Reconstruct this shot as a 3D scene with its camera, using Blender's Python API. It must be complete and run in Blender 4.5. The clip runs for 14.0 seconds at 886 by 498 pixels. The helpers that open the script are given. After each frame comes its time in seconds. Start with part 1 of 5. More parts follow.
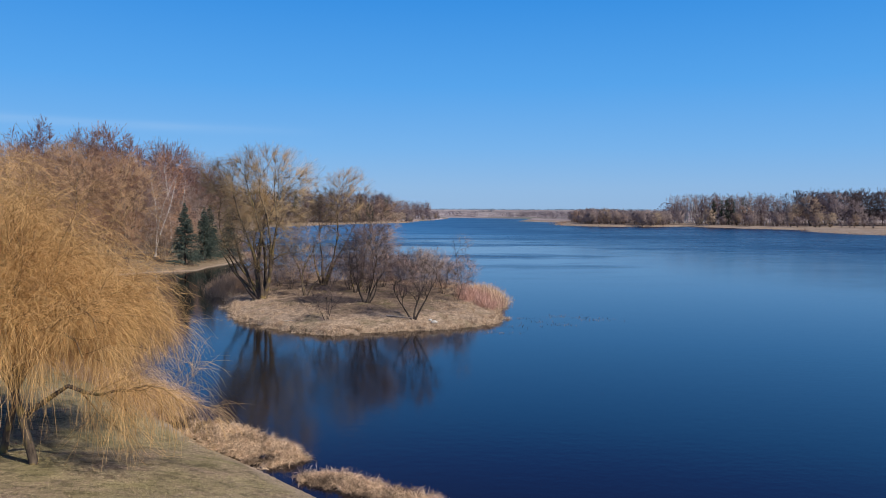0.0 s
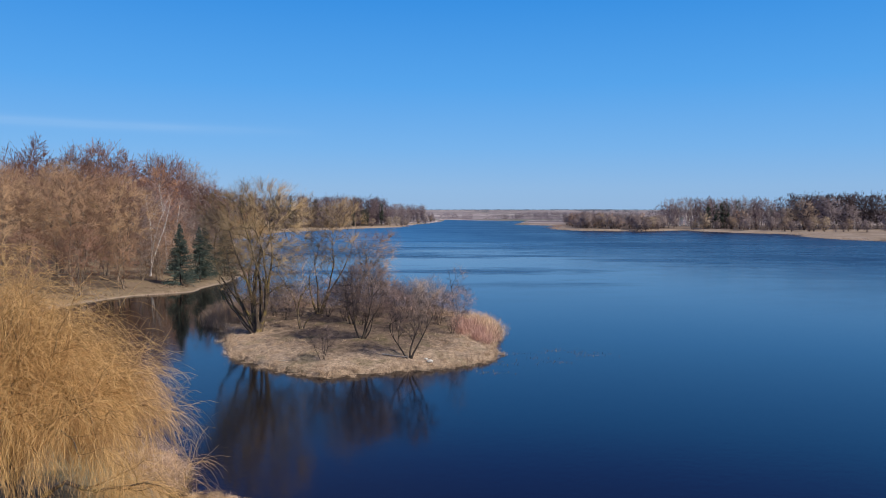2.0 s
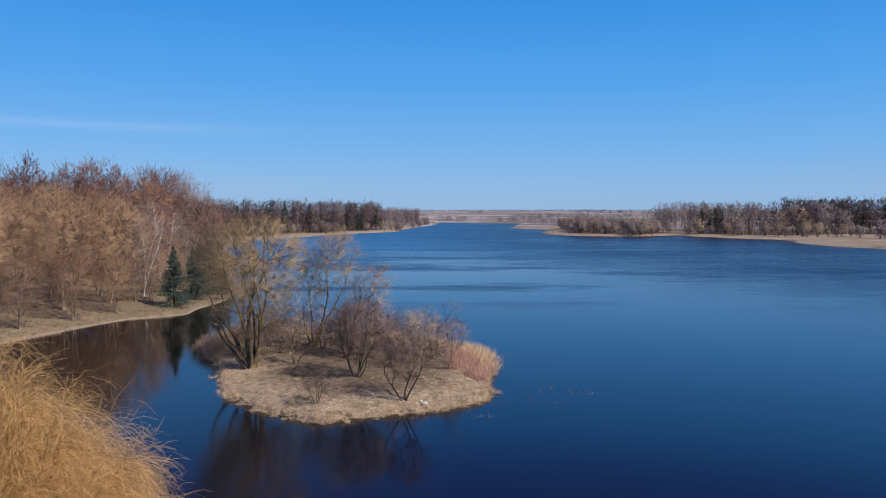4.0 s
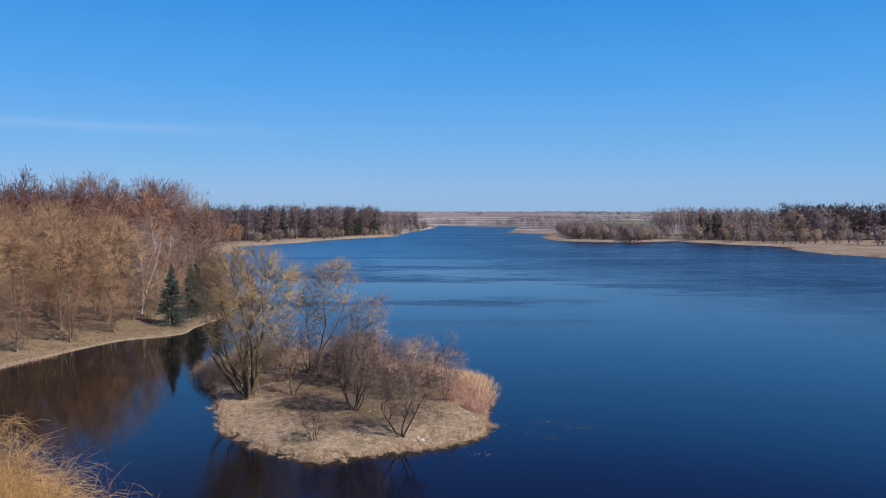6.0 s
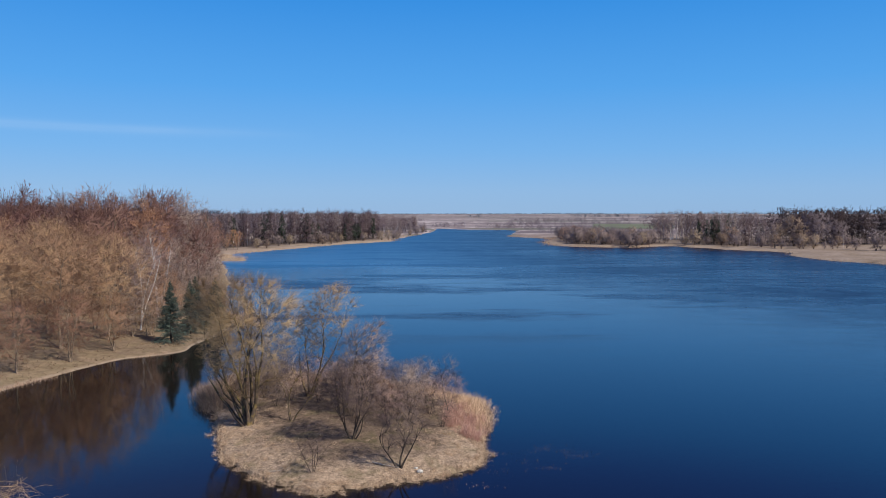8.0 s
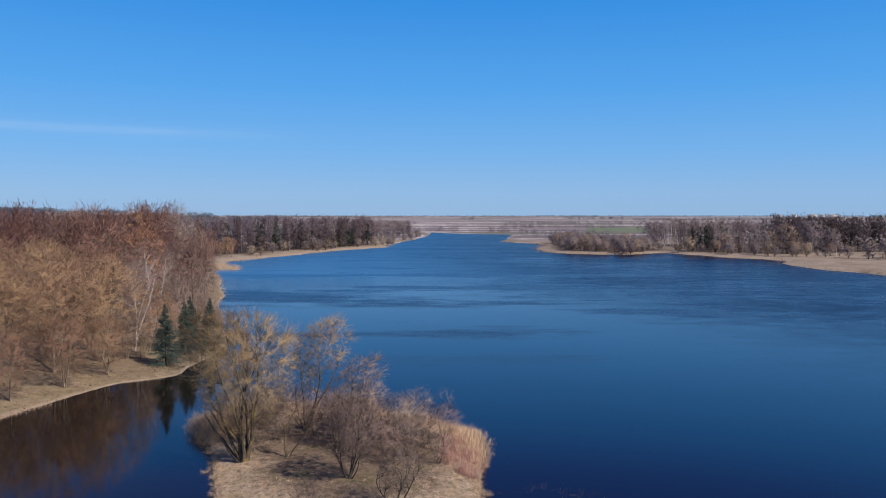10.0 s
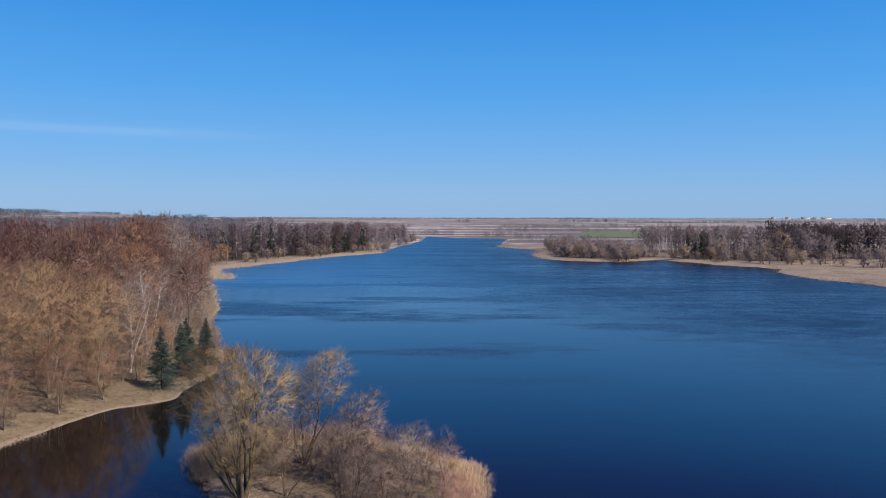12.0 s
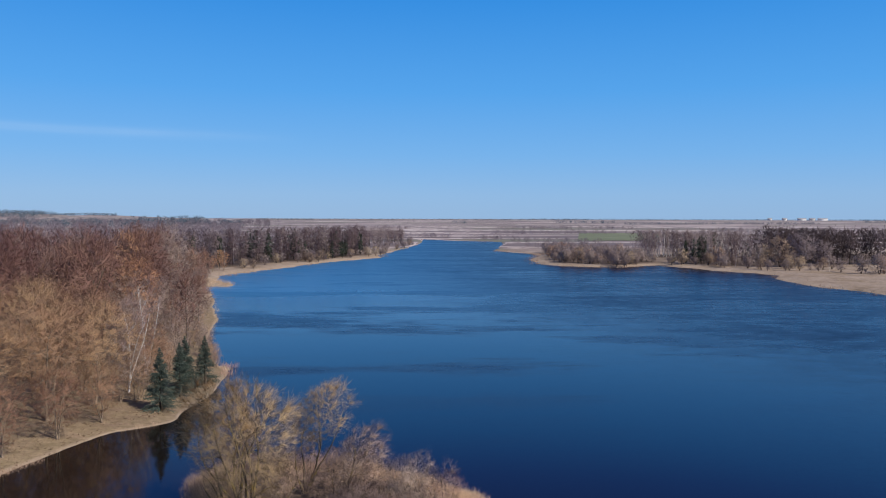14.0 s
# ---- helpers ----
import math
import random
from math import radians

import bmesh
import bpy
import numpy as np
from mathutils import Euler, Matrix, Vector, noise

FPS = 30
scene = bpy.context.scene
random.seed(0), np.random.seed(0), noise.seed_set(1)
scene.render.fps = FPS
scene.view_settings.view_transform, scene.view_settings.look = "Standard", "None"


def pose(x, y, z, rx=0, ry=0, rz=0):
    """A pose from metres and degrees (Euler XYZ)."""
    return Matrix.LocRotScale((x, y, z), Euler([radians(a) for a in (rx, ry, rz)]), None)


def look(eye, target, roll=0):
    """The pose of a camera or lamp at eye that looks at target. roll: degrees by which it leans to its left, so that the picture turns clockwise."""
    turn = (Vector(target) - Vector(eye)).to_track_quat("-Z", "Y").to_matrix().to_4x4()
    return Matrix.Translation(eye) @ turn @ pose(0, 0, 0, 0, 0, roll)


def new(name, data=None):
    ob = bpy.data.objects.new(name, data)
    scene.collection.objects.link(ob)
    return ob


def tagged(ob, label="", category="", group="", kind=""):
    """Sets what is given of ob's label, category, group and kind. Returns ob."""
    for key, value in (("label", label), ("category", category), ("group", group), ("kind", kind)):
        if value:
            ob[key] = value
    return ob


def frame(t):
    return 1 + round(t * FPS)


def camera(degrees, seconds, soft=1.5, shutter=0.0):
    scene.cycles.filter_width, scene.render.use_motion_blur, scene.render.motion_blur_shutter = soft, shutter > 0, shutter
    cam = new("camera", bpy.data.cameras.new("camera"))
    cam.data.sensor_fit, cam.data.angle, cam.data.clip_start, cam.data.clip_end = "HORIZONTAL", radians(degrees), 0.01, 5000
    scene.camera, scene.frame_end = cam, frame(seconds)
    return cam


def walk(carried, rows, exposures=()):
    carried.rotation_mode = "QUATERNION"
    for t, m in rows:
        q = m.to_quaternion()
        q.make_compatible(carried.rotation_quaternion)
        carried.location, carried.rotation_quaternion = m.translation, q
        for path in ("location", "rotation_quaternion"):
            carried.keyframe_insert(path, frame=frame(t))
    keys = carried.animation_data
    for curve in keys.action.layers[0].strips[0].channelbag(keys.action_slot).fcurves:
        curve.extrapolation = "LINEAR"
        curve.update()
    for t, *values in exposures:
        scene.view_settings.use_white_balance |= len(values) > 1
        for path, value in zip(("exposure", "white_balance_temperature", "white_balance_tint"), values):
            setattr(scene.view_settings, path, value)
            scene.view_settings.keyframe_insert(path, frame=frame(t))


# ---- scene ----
cam = camera(60.4, 14.0, soft=0.85)
PATH = [
    (0, (0.563, -0.604, 8.838), (0.534, 1.393, 8.738), 0.3),
    (0.5, (0.553, -0.595, 9.335), (0.526, 1.402, 9.234), 0.2),
    (1, (0.54, -0.586, 10.149), (0.516, 1.411, 10.048), 0.1),
    (1.5, (0.524, -0.596, 10.926), (0.504, 1.402, 10.826), 0.1),
    (2, (0.558, -0.605, 11.809), (0.541, 1.392, 11.709), 0.1),
    (2.5, (0.519, -0.526, 12.531), (0.509, 1.471, 12.432), 0.1),
    (3, (0.515, -0.387, 13.386), (0.509, 1.611, 13.286), 0.0),
    (5.5, (0.637, -0.306, 16.996), (0.638, 1.692, 16.898), 0.1),
    (6, (0.648, -0.247, 17.668), (0.649, 1.751, 17.571), 0.1),
    (6.5, (0.697, -0.347, 18.276), (0.698, 1.65, 18.18), 0.1),
    (7, (0.736, -0.446, 18.823), (0.738, 1.552, 18.727), 0.0),
    (7.5, (0.775, -0.554, 19.342), (0.778, 1.444, 19.248), 0.0),
    (8, (0.743, -0.529, 20.001), (0.747, 1.469, 19.908), 0.0),
    (8.2, (0.747, -0.509, 20.117), (0.751, 1.489, 20.03), 0.0),
    (10.5, (0.423, -0.397, 24.059), (0.447, 1.6, 23.97), 0.1),
    (11, (0.279, -0.192, 24.74), (0.306, 1.805, 24.651), 0.1),
    (11.5, (0.023, 0.028, 25.438), (0.055, 2.025, 25.352), 0.1),
    (12, (-0.067, 0.381, 26.294), (-0.033, 2.379, 26.209), 0.2),
    (12.5, (-0.124, 0.506, 26.944), (-0.087, 2.504, 26.859), 0.1),
    (13, (-0.146, 0.587, 27.689), (-0.108, 2.585, 27.605), 0.1),
    (13.5, (-0.269, 0.783, 28.456), (-0.23, 2.78, 28.371), 0.2),
    (14, (-0.631, 1.149, 29.147), (-0.589, 3.147, 29.064), 0.2),
]
walk(cam, [(t, look(eye, target, roll)) for t, eye, target, roll in PATH])

# ---- sky, sun ----
SUN_AZ, SUN_EL = radians(123.5), radians(42.0)
world = bpy.data.worlds.new("sky")
scene.world = world
world.use_nodes = True
wn, wl = world.node_tree.nodes, world.node_tree.links
sky = wn.new("ShaderNodeTexSky")
sky.sky_type = "NISHITA"
sky.sun_disc = False
sky.sun_elevation, sky.sun_rotation = SUN_EL, SUN_AZ
sky.altitude, sky.air_density, sky.dust_density, sky.ozone_density = 100.0, 1.0, 0.2, 1.0


def sky_tint():
    """The clear spring sky's own deepening from the pale horizon to the zenith, with a thin streak of high cloud."""
    co = wn.new("ShaderNodeTexCoord").outputs["Generated"]
    xyz = wn.new("ShaderNodeSeparateXYZ")
    wl.new(co, xyz.inputs[0])
    r = wn.new("ShaderNodeValToRGB")
    stops = [(0.0, (0.245, 0.445, 0.73)), (0.03, (0.23, 0.45, 0.77)), (0.08, (0.15, 0.42, 0.83)), (0.16, (0.07, 0.355, 0.84)), (0.27, (0.022, 0.265, 0.77)),
             (0.32, (0.015, 0.145, 0.60)), (0.40, (0.015, 0.082, 0.42)), (1.0, (0.035, 0.09, 0.28))]
    while len(r.color_ramp.elements) < len(stops):
        r.color_ramp.elements.new(0.5)
    for e, (p, c) in zip(r.color_ramp.elements, stops):
        e.position, e.color = p, (*c, 1)
    wl.new(xyz.outputs["Z"], r.inputs["Fac"])

    def m(op, a, b, clamp=False):
        n = wn.new("ShaderNodeMath")
        n.operation, n.use_clamp = op, clamp
        for sock, v in ((n.inputs[0], a), (n.inputs[1], b)):
            if isinstance(v, (int, float)):
                sock.default_value = v
            else:
                wl.new(v, sock)
        return n.outputs[0]

    side = m("DIVIDE", xyz.outputs["X"], m("MAXIMUM", xyz.outputs["Y"], 0.05))
    off = m("SUBTRACT", xyz.outputs["Z"], m("SUBTRACT", 0.0998, m("MULTIPLY", side, 0.0035)))
    thin = m("POWER", 2.718, m("MULTIPLY", m("POWER", m("MULTIPLY", off, 170.0), 2.0), -1.0))
    n = wn.new("ShaderNodeTexNoise")
    n.inputs["Scale"].default_value, n.inputs["Detail"].default_value = 3.0, 5.0
    mp = wn.new("ShaderNodeMapping")
    mp.inputs["Scale"].default_value = (2.0, 2.0, 30.0)
    wl.new(co, mp.inputs["Vector"])
    wl.new(mp.outputs["Vector"], n.inputs["Vector"])
    reach = m("MULTIPLY", m("SUBTRACT", -0.16, side), 5.0, True)
    cirrus = m("MULTIPLY", m("MULTIPLY", thin, m("MULTIPLY", n.outputs["Fac"], 0.27)), m("MULTIPLY", reach, m("GREATER_THAN", xyz.outputs["Y"], 0.05)))
    mixer = wn.new("ShaderNodeMix")
    mixer.data_type = "RGBA"
    mixer.inputs[7].default_value = (0.55, 0.70, 0.90, 1)
    wl.new(cirrus, mixer.inputs[0])
    wl.new(r.outputs["Color"], mixer.inputs[6])
    return mixer.outputs[2]


blend = wn.new("ShaderNodeMix")
blend.data_type, blend.inputs[0].default_value = "RGBA", 0.9
soft = wn.new("ShaderNodeMix")
soft.data_type, soft.blend_type, soft.inputs[0].default_value, soft.inputs[7].default_value = "RGBA", "MULTIPLY", 1.0, (0.1, 0.1, 0.1, 1)
wl.new(sky.outputs["Color"], soft.inputs[6])
wl.new(soft.outputs[2], blend.inputs[6])
wl.new(sky_tint(), blend.inputs[7])
wn["Background"].inputs["Strength"].default_value = 1.02
wl.new(blend.outputs[2], wn["Background"].inputs["Color"])
sun_data = bpy.data.lights.new("sun", "SUN")
sun_data.energy, sun_data.angle, sun_data.color = 5.0, radians(0.5), (1.0, 0.93, 0.83)
sun = new("sun", sun_data)
to_sun = Vector((math.sin(SUN_AZ) * math.cos(SUN_EL), math.cos(SUN_AZ) * math.cos(SUN_EL), math.sin(SUN_EL)))
sun.matrix_world = look(to_sun * 200, (0, 0, 0))
scene.view_settings.exposure = 0.0


# ---- materials ----
def material(name, rough=0.85, spec=0.3):
    m = bpy.data.materials.new(name)
    m.use_nodes = True
    b = m.node_tree.nodes["Principled BSDF"]
    b.inputs["Roughness"].default_value = rough
    b.inputs["Specular IOR Level"].default_value = spec
    return m, m.node_tree.nodes, m.node_tree.links, b


def ramp(nodes, links, fac, stops):
    r = nodes.new("ShaderNodeValToRGB")
    while len(r.color_ramp.elements) < len(stops):
        r.color_ramp.elements.new(0.5)
    for e, (p, c) in zip(r.color_ramp.elements, stops):
        e.position, e.color = p, (*c, 1) if len(c) == 3 else c
    links.new(fac, r.inputs["Fac"])
    return r.outputs["Color"]


def noise_tex(nodes, links, vec, scale, detail=4.0, rough=0.6):
    n = nodes.new("ShaderNodeTexNoise")
    n.inputs["Scale"].default_value, n.inputs["Detail"].default_value, n.inputs["Roughness"].default_value = scale, detail, rough
    if vec is not None:
        links.new(vec, n.inputs["Vector"])
    return n.outputs["Fac"]


def mix(nodes, links, fac, a, b, mode="MIX"):
    n = nodes.new("ShaderNodeMix")
    n.data_type, n.blend_type = "RGBA", mode
    for sock, v in ((n.inputs[0], fac), (n.inputs[6], a), (n.inputs[7], b)):
        if isinstance(v, (int, float)):
            sock.default_value = v
        elif isinstance(v, tuple):
            sock.default_value = (*v, 1)
        else:
            links.new(v, sock)
    return n.outputs[2]


def math_node(nodes, links, op, a, b=0.0, clamp=False):
    n = nodes.new("ShaderNodeMath")
    n.operation, n.use_clamp = op, clamp
    for sock, v in ((n.inputs[0], a), (n.inputs[1], b)):
        if isinstance(v, (int, float)):
            sock.default_value = v
        else:
            links.new(v, sock)
    return n.outputs[0]


def bump(nodes, links, bsdf, height, strength, distance):
    n = nodes.new("ShaderNodeBump")
    n.inputs["Strength"].default_value, n.inputs["Distance"].default_value = strength, distance
    links.new(height, n.inputs["Height"])
    links.new(n.outputs["Normal"], bsdf.inputs["Normal"])


def position(nodes):
    return nodes.new("ShaderNodeNewGeometry").outputs["Position"]


def scaled(nodes, links, vec, sx, sy, sz):
    n = nodes.new("ShaderNodeMapping")
    n.inputs["Scale"].default_value = (sx, sy, sz)
    links.new(vec, n.inputs["Vector"])
    return n.outputs["Vector"]


def bark_material(name, dark, light, lichen=None, scale=6.0):
    m, n, l, b = material(name, 0.9, 0.2)
    co = n.new("ShaderNodeTexCoord").outputs["Object"]
    v = scaled(n, l, co, 1, 1, 0.25)
    f = noise_tex(n, l, v, scale, 6, 0.7)
    c = ramp(n, l, f, [(0.35, dark), (0.65, light)])
    if lichen:
        g = noise_tex(n, l, co, 1.3, 3)
        g = ramp(n, l, g, [(0.5, (0, 0, 0)), (0.62, (0.75, 0.75, 0.75))])
        c = mix(n, l, g, c, lichen)
    l.new(c, b.inputs["Base Color"])
    bump(n, l, b, f, 0.6, 0.03)
    return m


def twig_material(name, a, b_, spread=0.35, hue=0.012, thin=0.0):
    """Fine growth: the colour varies from stem to stem, from tree to tree and over patches."""
    m, n, l, b = material(name, 0.75, 0.25)
    geo = n.new("ShaderNodeNewGeometry")
    c = mix(n, l, geo.outputs["Random Per Island"], a, b_)
    rnd = n.new("ShaderNodeObjectInfo").outputs["Random"]
    hsv = n.new("ShaderNodeHueSaturation")
    patch = noise_tex(n, l, geo.outputs["Position"], 0.16, 2)
    v = math_node(n, l, "ADD", math_node(n, l, "MULTIPLY", math_node(n, l, "ADD", rnd, patch), spread), 1 - spread)
    tint = n.new("ShaderNodeAttribute")
    tint.attribute_name = "tint"
    l.new(math_node(n, l, "ADD", v, tint.outputs["Fac"]), hsv.inputs["Value"])
    l.new(math_node(n, l, "ADD", math_node(n, l, "MULTIPLY", math_node(n, l, "SUBTRACT", rnd, 0.5), hue), 0.5), hsv.inputs["Hue"])
    l.new(c, hsv.inputs["Color"])
    l.new(hsv.outputs["Color"], b.inputs["Base Color"])
    if thin:
        through_light = n.new("ShaderNodeBsdfTranslucent")
        l.new(hsv.outputs["Color"], through_light.inputs["Color"])
        both = n.new("ShaderNodeMixShader")
        both.inputs[0].default_value = thin
        l.new(b.outputs[0], both.inputs[1])
        l.new(through_light.outputs[0], both.inputs[2])
        l.new(both.outputs[0], n["Material Output"].inputs["Surface"])
    return m


M_BARK = bark_material("bark_grey_brown", (0.05, 0.038, 0.03), (0.15, 0.115, 0.085))
M_BARK_LICHEN = bark_material("bark_with_yellow_lichen", (0.045, 0.034, 0.026), (0.15, 0.11, 0.078), (0.27, 0.195, 0.065))
M_BARK_WILLOW = bark_material("bark_golden_young", (0.14, 0.085, 0.035), (0.34, 0.21, 0.085))
M_BARK_PALE = bark_material("bark_pale_tan", (0.17, 0.125, 0.09), (0.40, 0.30, 0.21))
M_BARK_TAN = bark_material("bark_brown_tan", (0.11, 0.083, 0.062), (0.36, 0.27, 0.19))
M_BARK_DARK = bark_material("bark_dark", (0.03, 0.024, 0.02), (0.09, 0.07, 0.055))
M_BIRCH = bark_material("bark_birch_white", (0.36, 0.33, 0.30), (0.76, 0.71, 0.67), scale=3.0)
M_WILLOW_TWIG = twig_material("golden_willow_shoots", (0.50, 0.31, 0.11), (0.82, 0.54, 0.235), 0.1, 0.012, 0.3)
M_TAN_TWIG = twig_material("tan_twigs", (0.41, 0.25, 0.152), (0.49, 0.305, 0.188), 0.5, 0.03, 0.4)
M_RED_TWIG = twig_material("red_brown_twigs", (0.255, 0.139, 0.109), (0.315, 0.178, 0.141), 0.6, 0.03, 0.4)
M_ORANGE_TWIG = twig_material("orange_twigs", (0.58, 0.315, 0.165), (0.68, 0.39, 0.215), 0.3, 0.012, 0.35)
M_BIRCH_TWIG = twig_material("mauve_brown_birch_twigs", (0.30, 0.20, 0.175), (0.46, 0.33, 0.29), 0.3, 0.02, 0.4)
M_GREY_TWIG = twig_material("grey_brown_twigs", (0.385, 0.288, 0.238), (0.455, 0.345, 0.288), 0.5, 0.02, 0.4)
M_PURPLE_TWIG = twig_material("purple_brown_twigs", (0.095, 0.068, 0.06), (0.215, 0.15, 0.13), 0.1)
M_ISLAND_TWIG = twig_material("island_tree_twigs", (0.30, 0.205, 0.113), (0.50, 0.355, 0.205), 0.1, 0.012, 0.25)
M_ISLAND_PALE_TWIG = twig_material("pale_pinkish_tan_twigs", (0.31, 0.212, 0.147), (0.52, 0.37, 0.265), 0.1, 0.012, 0.25)
M_THICKET_TWIG = twig_material("pinkish_brown_twigs", (0.24, 0.15, 0.12), (0.42, 0.285, 0.235), 0.2)
M_GOLD_TWIG = twig_material("golden_tan_twigs", (0.33, 0.215, 0.10), (0.54, 0.37, 0.18), 0.1, 0.012, 0.3)
M_PINK_TWIG = twig_material("pinkish_red_stems", (0.37, 0.19, 0.145), (0.64, 0.40, 0.315), 0.1)
M_REED = twig_material("dry_reed", (0.36, 0.245, 0.155), (0.66, 0.5, 0.35), 0.1)
M_REED_PINK = twig_material("pinkish_dead_reed", (0.44, 0.28, 0.17), (0.84, 0.60, 0.41), 0.1)
M_REED_DARK = twig_material("dark_brown_reed", (0.12, 0.078, 0.05), (0.34, 0.23, 0.15), 0.1)
M_REED_BROWN = twig_material("brown_reed", (0.27, 0.17, 0.11), (0.5, 0.35, 0.24), 0.1)
M_DRY_GRASS = twig_material("dry_grass", (0.33, 0.22, 0.136), (0.68, 0.505, 0.345), 0.1)
M_LAWN_GRASS = twig_material("lawn_grass", (0.19, 0.16, 0.07), (0.44, 0.36, 0.195), 0.1)
# distance haze is mixed into the woodland, red, mauve and grey colours
M_FAR_WOOD = twig_material("haze_blue_woodland", (0.085, 0.11, 0.14), (0.13, 0.16, 0.19), 0.2)
M_FAR_RED = twig_material("hazed_red_brown_twigs", (0.165, 0.113, 0.117), (0.19, 0.133, 0.137), 0.45, 0.02, 0.5)
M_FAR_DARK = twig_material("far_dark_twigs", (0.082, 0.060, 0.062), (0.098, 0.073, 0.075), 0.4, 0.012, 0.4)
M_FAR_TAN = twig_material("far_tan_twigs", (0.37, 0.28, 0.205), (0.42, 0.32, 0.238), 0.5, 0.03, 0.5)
M_FAR_MAUVE = twig_material("haze_mauve_twigs", (0.25, 0.20, 0.205), (0.285, 0.23, 0.235), 0.3, 0.012, 0.5)
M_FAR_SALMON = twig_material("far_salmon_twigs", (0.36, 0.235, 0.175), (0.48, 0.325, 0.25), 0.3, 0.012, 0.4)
M_FAR_GREY = twig_material("hazed_grey_twigs", (0.30, 0.235, 0.222), (0.34, 0.27, 0.252), 0.4, 0.02, 0.5)
M_NEEDLE = twig_material("blue_green_needles", (0.036, 0.056, 0.042), (0.115, 0.142, 0.115), 0.3)
M_PINE = twig_material("pine_needles", (0.03, 0.046, 0.03), (0.07, 0.092, 0.062), 0.3)


def ground_material():
    m, n, l, b = material("ground_dry_grass", 0.95, 0.1)
    p = position(n)
    big = noise_tex(n, l, p, 0.09, 4)
    mid = noise_tex(n, l, p, 0.6, 6, 0.7)
    fine = noise_tex(n, l, p, 7.0, 5, 0.8)
    patch = noise_tex(n, l, scaled(n, l, p, 0.5, 0.9, 1), 0.75, 5, 0.65)
    blotch = noise_tex(n, l, scaled(n, l, p, 0.8, 1.5, 1), 1.9, 4, 0.7)
    grass = ramp(n, l, mid, [(0.3, (0.135, 0.12, 0.05)), (0.5, (0.245, 0.205, 0.10)), (0.7, (0.38, 0.30, 0.175))])
    litter = ramp(n, l, fine, [(0.3, (0.13, 0.088, 0.06)), (0.7, (0.36, 0.265, 0.18))])
    c = mix(n, l, ramp(n, l, mix(n, l, 0.6, big, patch), [(0.38, (0, 0, 0)), (0.54, (0.9, 0.9, 0.9))]), litter, grass)
    c = mix(n, l, ramp(n, l, blotch, [(0.50, (0, 0, 0)), (0.62, (0.6, 0.6, 0.6))]), c, (0.07, 0.058, 0.032))
    grain = noise_tex(n, l, p, 28.0, 3, 0.8)
    c = mix(n, l, 0.6, c, ramp(n, l, grain, [(0.35, (0.2, 0.2, 0.2)), (0.65, (0.8, 0.8, 0.8))]), "OVERLAY")
    c = mix(n, l, 0.55, c, ramp(n, l, fine, [(0.3, (0.25, 0.25, 0.25)), (0.7, (0.75, 0.75, 0.75))]), "OVERLAY")
    # fallen leaves under the far trees and bleached meadows
    y = n.new("ShaderNodeSeparateXYZ")
    l.new(p, y.inputs[0])
    leaves = ramp(n, l, mix(n, l, 0.5, fine, mid), [(0.32, (0.10, 0.068, 0.046)), (0.68, (0.30, 0.21, 0.145))])
    away = math_node(n, l, "DIVIDE", math_node(n, l, "SUBTRACT", y.outputs["Y"], 48.0), 45.0, True)
    c = mix(n, l, math_node(n, l, "MULTIPLY", away, 0.65), c, leaves)
    meadow = ramp(n, l, mid, [(0.3, (0.22, 0.165, 0.125)), (0.7, (0.43, 0.34, 0.27))])
    c = mix(n, l, math_node(n, l, "MULTIPLY", math_node(n, l, "DIVIDE", math_node(n, l, "SUBTRACT", y.outputs["Y"], 230.0), 80.0, True), ramp(n, l, noise_tex(n, l, p, 0.06, 4, 0.7), [(0.38, (0.2, 0.2, 0.2)), (0.58, (0.85, 0.85, 0.85))])), c, meadow)
    # darker ground inside the outlines of the far woods
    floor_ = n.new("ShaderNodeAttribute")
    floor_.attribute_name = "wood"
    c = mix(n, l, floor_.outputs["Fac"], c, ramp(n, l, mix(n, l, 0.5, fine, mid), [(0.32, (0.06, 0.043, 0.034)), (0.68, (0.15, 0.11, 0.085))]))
    # pale trodden and reedy strip along the shore
    d = n.new("ShaderNodeAttribute")
    d.attribute_name = "bank"
    edge = math_node(n, l, "ADD", d.outputs["Fac"], math_node(n, l, "MULTIPLY", math_node(n, l, "SUBTRACT", mid, 0.5), 3.0))
    shore = ramp(n, l, math_node(n, l, "DIVIDE", edge, 2.0), [(0.3, (1, 1, 1)), (0.7, (0, 0, 0))])
    pale = ramp(n, l, mix(n, l, 0.5, fine, mid), [(0.3, (0.20, 0.145, 0.10)), (0.5, (0.36, 0.275, 0.20)), (0.7, (0.50, 0.40, 0.31))])
    c = mix(n, l, math_node(n, l, "MULTIPLY", shore, 0.58), c, pale)
    # open farmland in long strips far off, mauve haze put into its colours
    fields = noise_tex(n, l, scaled(n, l, p, 0.0016, 0.007, 1), 1.0, 2, 0.4)
    farm = ramp(n, l, fields, [(0.36, (0.165, 0.135, 0.135)), (0.43, (0.25, 0.20, 0.195)), (0.46, (0.46, 0.395, 0.36)), (0.5, (0.42, 0.355, 0.325)),
                               (0.53, (0.20, 0.16, 0.165)), (0.58, (0.24, 0.195, 0.19)), (0.62, (0.17, 0.165, 0.13))])
    far = math_node(n, l, "DIVIDE", math_node(n, l, "SUBTRACT", y.outputs["Y"], 560.0), 200.0, True)
    c = mix(n, l, far, c, farm)
    l.new(c, b.inputs["Base Color"])
    bump(n, l, b, fine, 0.7, 0.06)
    return m


